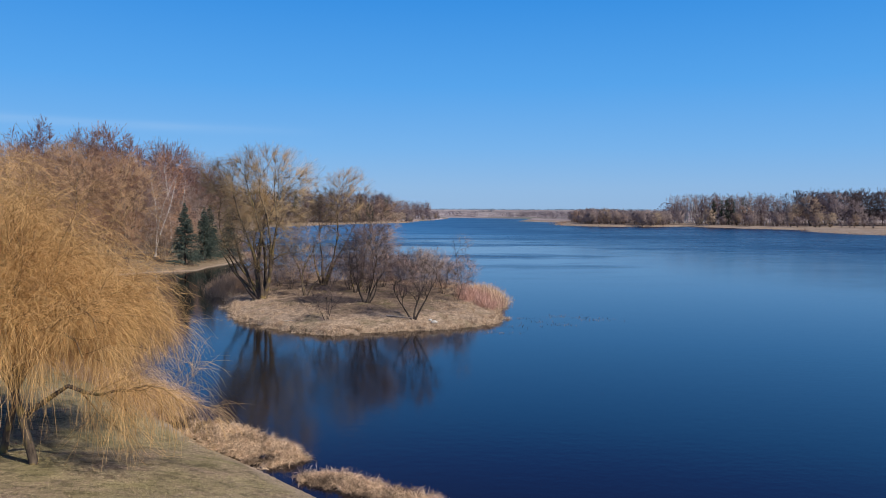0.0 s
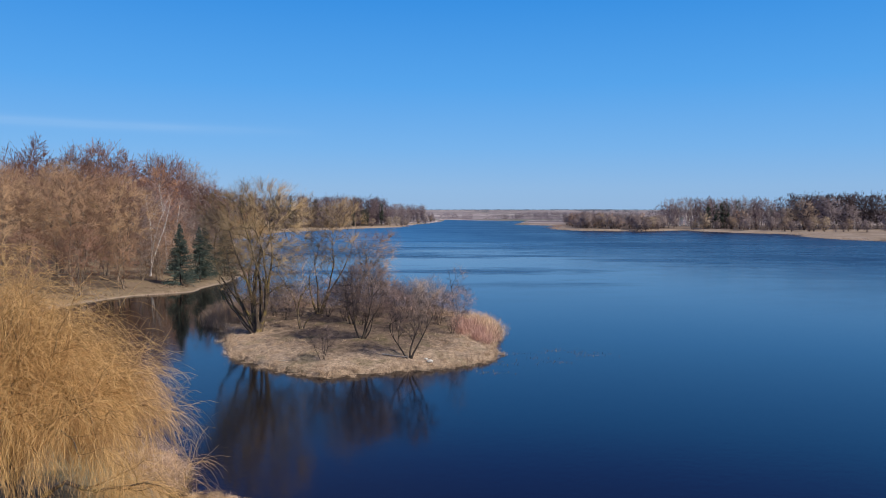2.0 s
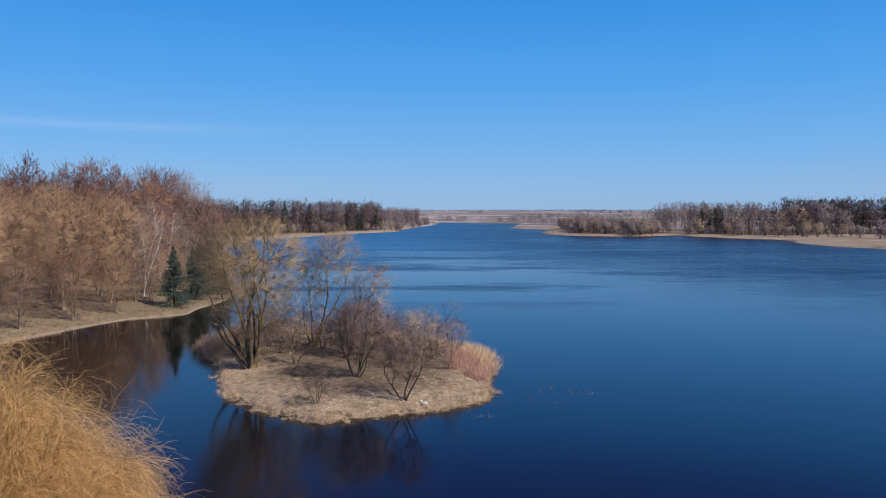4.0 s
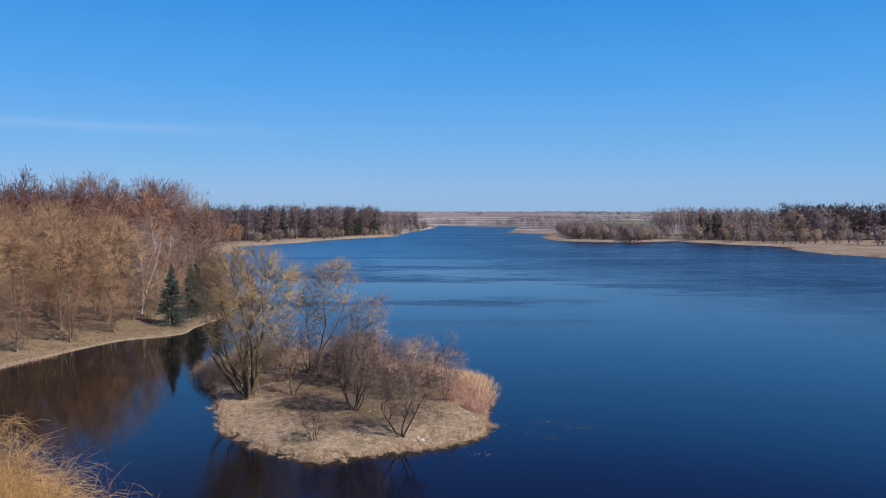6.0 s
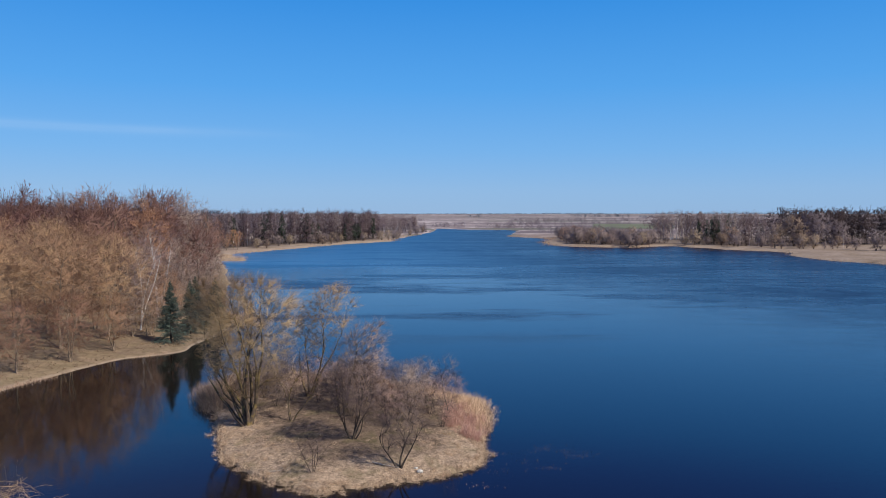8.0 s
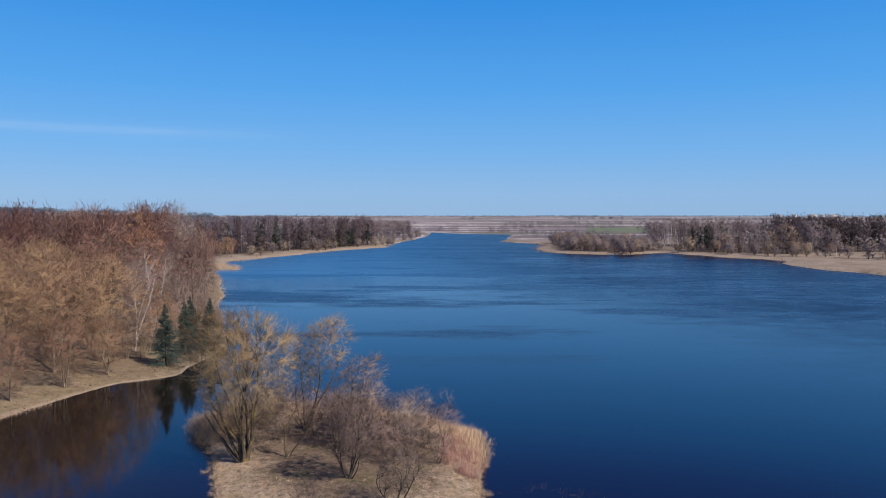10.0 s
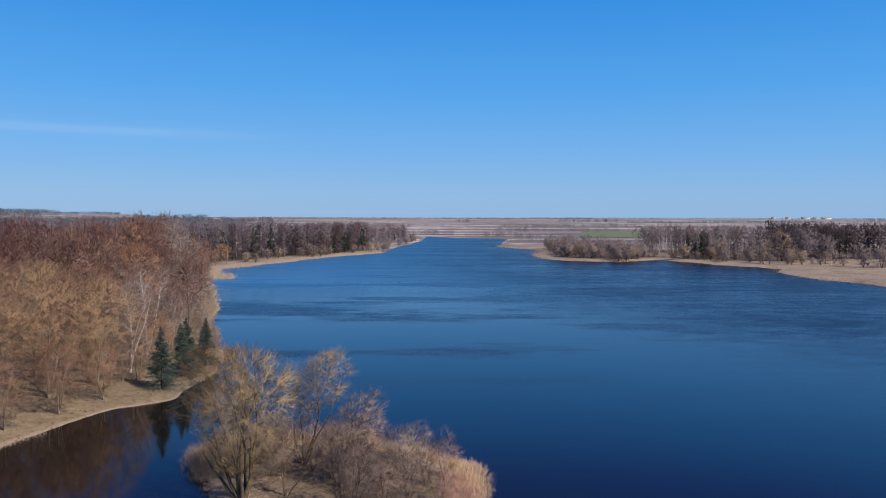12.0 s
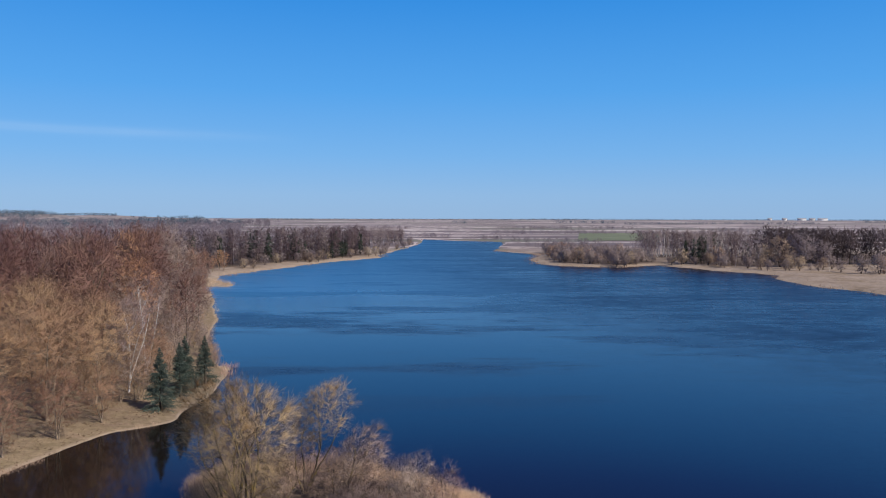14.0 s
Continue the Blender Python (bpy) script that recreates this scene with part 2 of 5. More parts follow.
def island_material():
    m, n, l, b = material("island_dead_grass", 0.95, 0.1)
    p = position(n)
    mid = noise_tex(n, l, p, 0.45, 5, 0.65)
    fine = noise_tex(n, l, p, 6.0, 6, 0.8)
    straw = ramp(n, l, fine, [(0.3, (0.17, 0.113, 0.072)), (0.7, (0.68, 0.505, 0.35))])
    brown = ramp(n, l, fine, [(0.3, (0.07, 0.05, 0.036)), (0.7, (0.27, 0.19, 0.135))])
    d = n.new("ShaderNodeAttribute")
    d.attribute_name = "bank"
    inner = math_node(n, l, "ADD", d.outputs["Fac"], math_node(n, l, "MULTIPLY", math_node(n, l, "SUBTRACT", mid, 0.5), 6.0))
    f = ramp(n, l, math_node(n, l, "DIVIDE", inner, 10.0), [(0.24, (0, 0, 0)), (0.48, (0.9, 0.9, 0.9))])
    c = mix(n, l, f, straw, brown)
    clump = noise_tex(n, l, p, 1.7, 5, 0.7)
    c = mix(n, l, 0.75, c, ramp(n, l, clump, [(0.32, (0.18, 0.18, 0.18)), (0.52, (0.55, 0.55, 0.55)), (0.7, (0.78, 0.78, 0.78))]), "OVERLAY")
    green = noise_tex(n, l, p, 0.35, 3, 0.6)
    c = mix(n, l, ramp(n, l, green, [(0.52, (0, 0, 0)), (0.66, (0.45, 0.45, 0.45))]), c, (0.17, 0.15, 0.065))
    l.new(c, b.inputs["Base Color"])
    bump(n, l, b, fine, 1.0, 0.2)
    return m


def water_material():
    m, n, l, b = material("lake_water", 0.05, 0.5)
    b.inputs["IOR"].default_value = 1.333
    p = position(n)
    xyz = n.new("ShaderNodeSeparateXYZ")
    l.new(p, xyz.inputs[0])
    # wind: calm by the sheltered shore, ruffled in long streaks out on the lake
    reach = math_node(n, l, "ADD", math_node(n, l, "MULTIPLY", xyz.outputs["X"], 2.0), math_node(n, l, "MULTIPLY", xyz.outputs["Y"], 0.75))
    dist = math_node(n, l, "DIVIDE", math_node(n, l, "SUBTRACT", reach, 125.0), 200.0, True)
    outer = math_node(n, l, "DIVIDE", math_node(n, l, "SUBTRACT", xyz.outputs["Y"], 190.0), 110.0, True)
    open_side = math_node(n, l, "DIVIDE", math_node(n, l, "ADD", xyz.outputs["X"], 55.0), 120.0, True)
    far = math_node(n, l, "MULTIPLY", outer, open_side)
    lee = math_node(n, l, "MULTIPLY", outer, math_node(n, l, "SUBTRACT", 1.0, open_side))
    dist = math_node(n, l, "MAXIMUM", dist, far)
    # still bay between island and wooded shore: brown tree reflections put into its colours
    west = math_node(n, l, "DIVIDE", math_node(n, l, "SUBTRACT", -8.0, xyz.outputs["X"]), 18.0, True)
    bay = math_node(n, l, "MULTIPLY", west, math_node(n, l, "DIVIDE", math_node(n, l, "SUBTRACT", 135.0, xyz.outputs["Y"]), 30.0, True))
    # the same dark reflections are coloured into the water before the island
    south = math_node(n, l, "DIVIDE", math_node(n, l, "SUBTRACT", 3.0, xyz.outputs["X"]), 14.0, True)
    south = math_node(n, l, "MULTIPLY", south, math_node(n, l, "DIVIDE", math_node(n, l, "SUBTRACT", 66.0, xyz.outputs["Y"]), 12.0, True))
    still = math_node(n, l, "SUBTRACT", math_node(n, l, "MULTIPLY", bay, 0.03), math_node(n, l, "MULTIPLY", south, 0.025))
    bay = math_node(n, l, "MAXIMUM", bay, south)
    l.new(mix(n, l, bay, (0.315, 0.47, 1.0), (0.39, 0.41, 0.69)), b.inputs["Specular Tint"])
    # the sky's bright reflection in the lee bay is put into the base colour
    deep = mix(n, l, bay, (0.004, 0.004, 0.008), (0.008, 0.0058, 0.0045))
    l.new(mix(n, l, lee, deep, (0.035, 0.14, 0.28)), b.inputs["Base Color"])
    streak = noise_tex(n, l, scaled(n, l, p, 0.008, 0.03, 1), 1.0, 4, 0.6)
    gust = ramp(n, l, streak, [(0.40, (0.7, 0.7, 0.7)), (0.6, (1, 1, 1))])
    paws = noise_tex(n, l, scaled(n, l, p, 0.010, 0.032, 1), 1.0, 5, 0.65)
    paws = ramp(n, l, paws, [(0.47, (0, 0, 0)), (0.57, (1, 1, 1))])
    here = math_node(n, l, "DIVIDE", math_node(n, l, "SUBTRACT", xyz.outputs["Y"], 85.0), 60.0, True)
    wind = math_node(n, l, "MAXIMUM", math_node(n, l, "MULTIPLY", dist, gust), math_node(n, l, "MULTIPLY", math_node(n, l, "MULTIPLY", paws, here), 0.72))
    cats = noise_tex(n, l, scaled(n, l, p, 0.10, 0.16, 1), 1.0, 5, 0.75)
    wind = math_node(n, l, "MULTIPLY", wind, ramp(n, l, cats, [(0.35, (0.72, 0.72, 0.72)), (0.62, (1.15, 1.15, 1.15))]))
    rough = math_node(n, l, "ADD", math_node(n, l, "ADD", math_node(n, l, "MULTIPLY", wind, 0.26), math_node(n, l, "MULTIPLY", lee, 0.2)), math_node(n, l, "SUBTRACT", 0.075, still))
    l.new(rough, b.inputs["Roughness"])
    w1 = noise_tex(n, l, scaled(n, l, p, 1, 1.6, 1), 1.6, 3, 0.6)
    w2 = noise_tex(n, l, scaled(n, l, p, 0.35, 0.7, 1), 1.0, 2, 0.5)
    h = math_node(n, l, "ADD", w1, math_node(n, l, "MULTIPLY", w2, 0.5))
    bm_ = n.new("ShaderNodeBump")
    bm_.inputs["Distance"].default_value = 0.12
    l.new(math_node(n, l, "ADD", math_node(n, l, "ADD", math_node(n, l, "MULTIPLY", wind, 0.2), 0.03), math_node(n, l, "MULTIPLY", lee, 0.32)), bm_.inputs["Strength"])
    l.new(h, bm_.inputs["Height"])
    l.new(bm_.outputs["Normal"], b.inputs["Normal"])
    return m


def field_material():
    m, n, l, b = material("winter_crop_green", 0.9, 0.1)
    p = position(n)
    f = noise_tex(n, l, scaled(n, l, p, 0.01, 0.05, 1), 1.0, 5)
    l.new(ramp(n, l, f, [(0.35, (0.12, 0.14, 0.085)), (0.65, (0.19, 0.20, 0.125))]), b.inputs["Base Color"])
    return m


def plain_material(name, dark, light, scale, rough=0.8):
    m, n, l, b = material(name, rough, 0.3)
    f = noise_tex(n, l, n.new("ShaderNodeTexCoord").outputs["Object"], scale, 5)
    l.new(ramp(n, l, f, [(0.35, dark), (0.65, light)]), b.inputs["Base Color"])
    bump(n, l, b, f, 0.4, 0.02)
    return m


M_FIELD = field_material()
M_WHITEWASH = plain_material("whitewashed_wall", (0.65, 0.63, 0.6), (0.82, 0.8, 0.77), 0.3)
M_ROOF = plain_material("grey_sheet_roof", (0.25, 0.25, 0.26), (0.4, 0.4, 0.41), 0.4)
M_STONE = plain_material("pale_stone", (0.36, 0.33, 0.28), (0.62, 0.58, 0.52), 4.0)
M_DEADWOOD = plain_material("bleached_wood", (0.25, 0.2, 0.15), (0.5, 0.43, 0.35), 6.0)
M_GROUND, M_ISLAND, M_WATER = ground_material(), island_material(), water_material()


# ---- mesh helpers ----
def mesh_from(name, verts, quads, mat, smooth=True, more=(), index=None):
    verts, quads = np.asarray(verts, np.float32), np.asarray(quads, np.int32)
    me = bpy.data.meshes.new(name)
    me.vertices.add(len(verts))
    me.vertices.foreach_set("co", verts.ravel())
    me.loops.add(quads.size)
    me.loops.foreach_set("vertex_index", quads.ravel())
    me.polygons.add(len(quads))
    me.polygons.foreach_set("loop_start", np.arange(len(quads), dtype=np.int32) * quads.shape[1])
    me.update(calc_edges=True)
    if smooth:
        me.polygons.foreach_set("use_smooth", np.ones(len(quads), bool))
    for m in (mat, *more):
        me.materials.append(m)
    if index is not None:
        me.polygons.foreach_set("material_index", np.asarray(index, np.int32))
    return me


def tubes(P, R, sides=3):
    """Tapered round stems along the lines P (n, s, 3) with radii R (n, s)."""
    n, s, _ = P.shape
    T = np.gradient(P, axis=1)
    T /= np.linalg.norm(T, axis=2, keepdims=True) + 1e-9
    ref = np.where(np.abs(T[:, :1, 2:3]) > 0.9, np.array([1.0, 0, 0]), np.array([0, 0, 1.0]))
    U = np.cross(T, ref)
    U /= np.linalg.norm(U, axis=2, keepdims=True) + 1e-9
    V = np.cross(T, U)
    a = np.arange(sides) * 2 * math.pi / sides
    ring = P[:, :, None] + R[:, :, None, None] * (np.cos(a)[:, None] * U[:, :, None] + np.sin(a)[:, None] * V[:, :, None])
    i = np.arange(n * s * sides).reshape(n, s, sides)
    j = np.roll(i, -1, axis=2)
    q = np.stack([i[:, :-1], j[:, :-1], j[:, 1:], i[:, 1:]], axis=-1)
    return ring.reshape(-1, 3), q.reshape(-1, 4)


def slivers(start, way, length, width, rng, tip=0.35, face=None):
    """Small flat sprays of the finest twigs, each one four-cornered blade."""
    n = len(start)
    d = unit(way)
    lie = rng.normal(size=(n, 3)) if face is None else unit(face) + rng.normal(0, 0.24, (n, 3))
    side = unit(np.cross(d, lie)) * np.reshape(width, (-1, 1)) / 2
    end = start + d * np.reshape(length, (-1, 1))
    v = np.stack([start - side, start + side, end + side * tip, end - side * tip], 1).reshape(-1, 3)
    return v, np.arange(4 * n).reshape(n, 4)


def sprays(P, count, length, width, rng, angle=0.7, up=0.1, t0=0.1, mid=8.0):
    """Sprays along the lines P, count on each."""
    n, s, _ = P.shape
    k = np.repeat(np.arange(n), count)
    f = (t0 + (1 - t0) * rng.random(n * count)) * (s - 1)
    i = np.minimum(f.astype(int), s - 2)
    w = (f - i)[:, None]
    T = unit(P[k, i + 1] - P[k, i])
    side = unit(np.cross(T, rng.normal(size=(len(k), 3))))
    a = (angle * (0.3 + 1.4 * rng.random(len(k))))[:, None]
    way = T * np.cos(a) + side * np.sin(a) + np.array([0, 0, up])
    at = P[k, i] * (1 - w) + P[k, i + 1] * w
    return slivers(at, way, length * (0.5 + rng.random(len(k))), width, rng, 0.35, at * (1, 1, 0.6) - (0, 0, 0.6 * mid))


def ribbons(P, R, rng):
    """Flat leaves and thin shoots along the lines P, of half width R."""
    n, s, _ = P.shape
    T = unit(np.gradient(P, axis=1))
    side = unit(np.cross(T, unit(rng.normal(size=(n, 1, 3))) * np.ones((1, s, 1)))) * R[:, :, None]
    v = np.stack([P - side, P + side], 2)
    i = np.arange(n * s * 2).reshape(n, s, 2)
    q = np.stack([i[:, :-1, 0], i[:, :-1, 1], i[:, 1:, 1], i[:, 1:, 0]], -1)
    return v.reshape(-1, 3), q.reshape(-1, 4)


def joined(*pieces):
    vs, qs, k = [], [], 0
    for v, q in pieces:
        vs.append(v)
        qs.append(q + k)
        k += len(v)
    return np.concatenate(vs), np.concatenate(qs)


def unit(a):
    return a / (np.linalg.norm(a, axis=-1, keepdims=True) + 1e-9)


def run(start, way, length, radius, segs, rng, up=0.0, wig=0.12, tip=0.2):
    """Lines that set out from start along way, wander a little and bend up (or hang down)."""
    n = len(start)
    P, d = np.zeros((n, segs + 1, 3)), unit(way)
    P[:, 0] = start
    for k in range(segs):
        d = unit(d + rng.normal(0, wig, (n, 3)) + np.array([0, 0, 1.0]) * np.reshape(up, (-1, 1)))
        P[:, k + 1] = P[:, k] + d * (np.reshape(length, (-1, 1)) / segs)
    R = np.reshape(radius, (-1, 1)) * np.linspace(1, tip, segs + 1)[None]
    return P, R


def fork(P, R, count, t0, t1, angle, length, segs, rng, up=0.0, wig=0.15, thin=0.6, tip=0.2, fall=0.4, rmin=0.006):
    """Children along the lines P: count on each, between the shares t0 and t1 of its length."""
    n, s, _ = P.shape
    k = np.repeat(np.arange(n), count)
    t = t0 + (t1 - t0) * (np.tile(np.arange(count), n) + rng.random(n * count)) / count
    f = t * (s - 1)
    i = np.minimum(f.astype(int), s - 2)
    w = (f - i)[:, None]
    start = P[k, i] * (1 - w) + P[k, i + 1] * w
    T = unit(P[k, i + 1] - P[k, i])
    side = unit(np.cross(T, rng.normal(size=(len(k), 3))))
    a = (angle * (0.7 + 0.6 * rng.random(len(k))))[:, None]
    way = T * np.cos(a) + side * np.sin(a)
    r = np.maximum((R[k, i] * (1 - w[:, 0]) + R[k, i + 1] * w[:, 0]) * thin, rmin)
    L = length * (1 - fall * t) * (0.65 + 0.7 * rng.random(len(k)))
    return run(start, way, L, r, segs, rng, up, wig, tip)


def thing(name, label, category, group="", at=None, kind=""):
    ob = new(name)
    ob.empty_display_size = 0.2
    if at is not None:
        ob.matrix_world = at
    return tagged(ob, label, category, group, kind)


def part_mesh(name, me, parent, label=""):
    ob = new(name, me)
    ob.parent = parent
    return tagged(ob, label) if label else ob


def stuff(name, me, label, category):
    return tagged(new(name, me), label, category, "", "stuff")


def structure(name, me, label, category):
    return tagged(new(name, me), label, category, "", "structure")


# ---- plan of the shores (water at z = 0) ----
def smooth_line(pts, closed=False, step=6):
    """A rounded line through the corner points of the plan."""
    p = np.array(pts, float)
    n = len(p)
    out = []
    for i in range(n if closed else n - 1):
        a, b = p[i], p[(i + 1) % n]
        a0 = p[(i - 1) % n] if closed or i else a
        b1 = p[(i + 2) % n] if closed or i < n - 2 else b
        for t in np.arange(step) / step:
            out.append(0.5 * (2 * a + (b - a0) * t + (2 * a0 - 5 * a + 4 * b - b1) * t * t + (3 * a - a0 - 3 * b + b1) * t ** 3))
    if not closed:
        out.append(p[-1])
    return np.array(out)


NEAR_BANK = [(7, -60), (6, 4), (4, 13), (0, 18.6), (-3.4, 22.1), (-6.2, 24.9), (-8.4, 27), (-10.7, 29.6), (-16, 36), (-26, 45), (-38, 56), (-46, 68),
             (-49, 80), (-48.5, 86.6), (-45.6, 96.9), (-43.1, 103.4), (-40.3, 105.5), (-37.6, 107.8)]
LEFT_SHORE = [(-36.5, 110.0), (-37, 115), (-36, 125), (-37, 135), (-38.2, 145), (-43.4, 154), (-52, 180), (-63, 227), (-80, 282), (-92, 315), (-83, 318), (-82, 328), (-98, 350),
              (-101, 375), (-94, 399), (-77, 455), (-64, 489), (-35, 552), (-36, 590), (-10, 818), (-6, 1007)]
RIGHT_SHORE = [(39, 939), (86, 900), (66, 719), (60, 659), (83, 610), (84, 580), (72, 527), (73, 468), (110, 445), (128, 460), (141, 466), (147, 451), (163, 414),
               (177, 392), (168, 364), (166, 325), (170, 307), (173, 285), (185, 220), (195, 120), (190, 0), (150, -60)]
LAKE = np.concatenate([smooth_line(NEAR_BANK + LEFT_SHORE), smooth_line(RIGHT_SHORE)])
ISLAND = smooth_line([(-17.6, 62), (-16.1, 59.3), (-12.4, 55.6), (-8.7, 53.0), (-6.6, 53.8), (-2.2, 55.2), (1.5, 57.1), (4.1, 60.0), (4.4, 65.8), (5.0, 74),
                      (2.4, 79.5), (-4, 85), (-13, 88.5), (-22, 87), (-24.5, 81), (-21.5, 74), (-19.6, 68)], True)


FAR_WOODS = {
    "left": [(-118, 408), (-95, 466), (-67, 514), (-46, 570), (-54, 640), (-90, 650), (-150, 560), (-270, 470), (-260, 410), (-150, 385)],
    "left_tail": [(-50, 650), (-24, 800), (-22, 900), (-60, 930), (-110, 800), (-120, 680)],
    "right": [(160, 470), (172, 452), (196, 442), (225, 448), (240, 480), (240, 535), (168, 535)],
    "right_dark": [(236, 462), (300, 455), (350, 520), (335, 600), (236, 600)],
    "right_birches": [(160, 540), (238, 540), (238, 575), (160, 585)],
    "point": [(80, 475), (112, 452), (132, 468), (150, 480), (150, 560), (95, 620), (88, 560)],
}


def inside_and_distance(poly, X, Y):
    """Signed distance to the outline, positive inside."""
    px, py = poly[:, 0], poly[:, 1]
    qx, qy = np.roll(px, -1), np.roll(py, -1)
    best = np.full(X.shape, 1e18)
    inside = np.zeros(X.shape, bool)
    for ax, ay, bx, by in zip(px, py, qx, qy):
        dx, dy = bx - ax, by - ay
        t = np.clip(((X - ax) * dx + (Y - ay) * dy) / (dx * dx + dy * dy + 1e-12), 0, 1)
        best = np.minimum(best, (X - ax - t * dx) ** 2 + (Y - ay - t * dy) ** 2)
        if ay != by:
            inside ^= ((ay > Y) != (by > Y)) & (X < (bx - ax) * (Y - ay) / (by - ay) + ax)
    d = np.sqrt(best)
    return np.where(inside, d, -d)


def wavy(X, Y, scale, seed):
    """A cheap smooth unevenness, about -1 to 1."""
    r = np.random.default_rng(seed)
    out = 0
    for k in range(5):
        a, f, ph = r.random() * 6.28, scale * 1.7 ** k, r.random() * 6.28
        out = out + np.sin((X * np.cos(a) + Y * np.sin(a)) * f + ph) / 1.5 ** k
    return out / 2.2


def land_height(X, Y, d):
    """d: metres from the shore, over land positive."""
    bank = np.where(d > 0, 0.05 + 0.82 * (1 - np.exp(-np.maximum(d, 0) / 3.2)), np.maximum(0.35 * d, -1.6))
    roll = np.clip(d / 12, 0, 1) * (0.25 * wavy(X, Y, 0.12, 3) + 0.25)
    rise = np.clip((np.hypot(X, Y) - 1400) / 3300, 0, 1) ** 1.5 * 17
    rise = rise + 30 * np.exp(-((X + 1900) / 420) ** 4 - ((Y - 3300) / 400) ** 2) + 18 * np.exp(-((X + 1850) / 330) ** 2 - ((Y - 4300) / 300) ** 2)
    return bank + roll + rise


def land_at(x, y):
    X, Y = np.atleast_1d(np.asarray(x, float)), np.atleast_1d(np.asarray(y, float))
    return land_height(X, Y, -inside_and_distance(LAKE, X, Y))


def build_ground():
    a = np.concatenate([-np.geomspace(4900, 130, 50), np.linspace(-124, -24.5, 110), np.linspace(-24, 8, 110), np.linspace(9, 30, 22), np.geomspace(33, 4900, 90)])
    b = np.concatenate([-np.geomspace(3000, 12, 20), np.linspace(-8, 11.5, 18), np.linspace(12, 42, 104), np.linspace(42.8, 130, 118), np.geomspace(131, 4950, 210)])
    X, Y = np.meshgrid(a, b)
    d = -inside_and_distance(LAKE, X, Y)
    d = d + np.clip(np.abs(d), 0, 1) * 0.35 * wavy(X, Y, 0.8, 8) * (np.hypot(X, Y) < 400)
    d = d + np.clip((Y - 180) / 150, 0, 1) * np.clip((900 - Y) / 200, 0, 1) * (2.6 * wavy(X, Y, 0.09, 14) + 1.2 * wavy(X, Y, 0.3, 15))
    Z = land_height(X, Y, d)
    ny, nx = X.shape
    i = np.arange(nx * ny).reshape(ny, nx)
    q = np.stack([i[:-1, :-1], i[:-1, 1:], i[1:, 1:], i[1:, :-1]], -1).reshape(-1, 4)
    keep = (d.ravel()[q] > -6).any(1)
    q = q[keep]
    used = np.unique(q)
    back = np.zeros(nx * ny, int)
    back[used] = np.arange(len(used))
    me = mesh_from("ground", np.stack([X, Y, Z], -1).reshape(-1, 3)[used], back[q], M_GROUND)
    att = me.attributes.new("bank", "FLOAT", "POINT")
    att.data.foreach_set("value", (d / np.interp(Y, [0, 60, 100, 300, 330, 420], [0.6, 0.6, 0.6, 0.7, 5.0, 6.0]) / (1.0 + 0.6 * wavy(X, Y, 0.05, 21))).ravel()[used].astype(np.float32))
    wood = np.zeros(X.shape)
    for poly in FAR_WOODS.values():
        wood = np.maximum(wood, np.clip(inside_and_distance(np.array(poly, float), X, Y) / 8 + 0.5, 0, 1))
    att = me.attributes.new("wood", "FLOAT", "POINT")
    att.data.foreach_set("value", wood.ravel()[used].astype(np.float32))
    return structure("ground", me, "dry early spring grass, leaf litter and pale shore", "ground")


build_ground()
v = np.array([(-140, -70, 0), (240, -70, 0), (240, 1060, 0), (-140, 1060, 0)], float)
structure("water", mesh_from("water", v, [(0, 1, 2, 3)], M_WATER), "dark blue lake water with wind ripples", "lake")


def island_height(X, Y):
    d = inside_and_distance(ISLAND, X, Y)
    h = np.where(d > 0, 0.25 + 1.05 * (1 - np.exp(-np.maximum(d, 0) / 4.0)), np.maximum(0.9 * d, -1.2))
    return h + np.clip(d / 3, 0, 1) * (0.10 * wavy(X, Y, 0.9, 5) + 0.09 * wavy(X, Y, 2.6, 9)), d


def build_island():
    a, b = np.linspace(-27, 8, 190), np.linspace(50, 91, 210)
    X, Y = np.meshgrid(a, b)
    Z, d = island_height(X, Y)
    d = d + 0.35 * wavy(X, Y, 1.6, 6)
    Z = np.where(d > 0, Z, np.minimum(Z, np.maximum(1.4 * d, -1.2)))
    ny, nx = X.shape
    i = np.arange(nx * ny).reshape(ny, nx)
    q = np.stack([i[:-1, :-1], i[:-1, 1:], i[1:, 1:], i[1:, :-1]], -1).reshape(-1, 4)
    q = q[(d.ravel()[q] > -1.5).any(1)]
    used = np.unique(q)
    back = np.zeros(nx * ny, int)
    back[used] = np.arange(len(used))
    me = mesh_from("island_ground", np.stack([X, Y, Z], -1).reshape(-1, 3)[used], back[q], M_ISLAND)
    att = me.attributes.new("bank", "FLOAT", "POINT")
    att.data.foreach_set("value", d.ravel()[used].astype(np.float32))
    return structure("island_ground", me, "low island of matted dead grass in the lake", "island")


build_island()


def on_island(x, y):
    return float(island_height(np.array([x]), np.array([y]))[0][0])


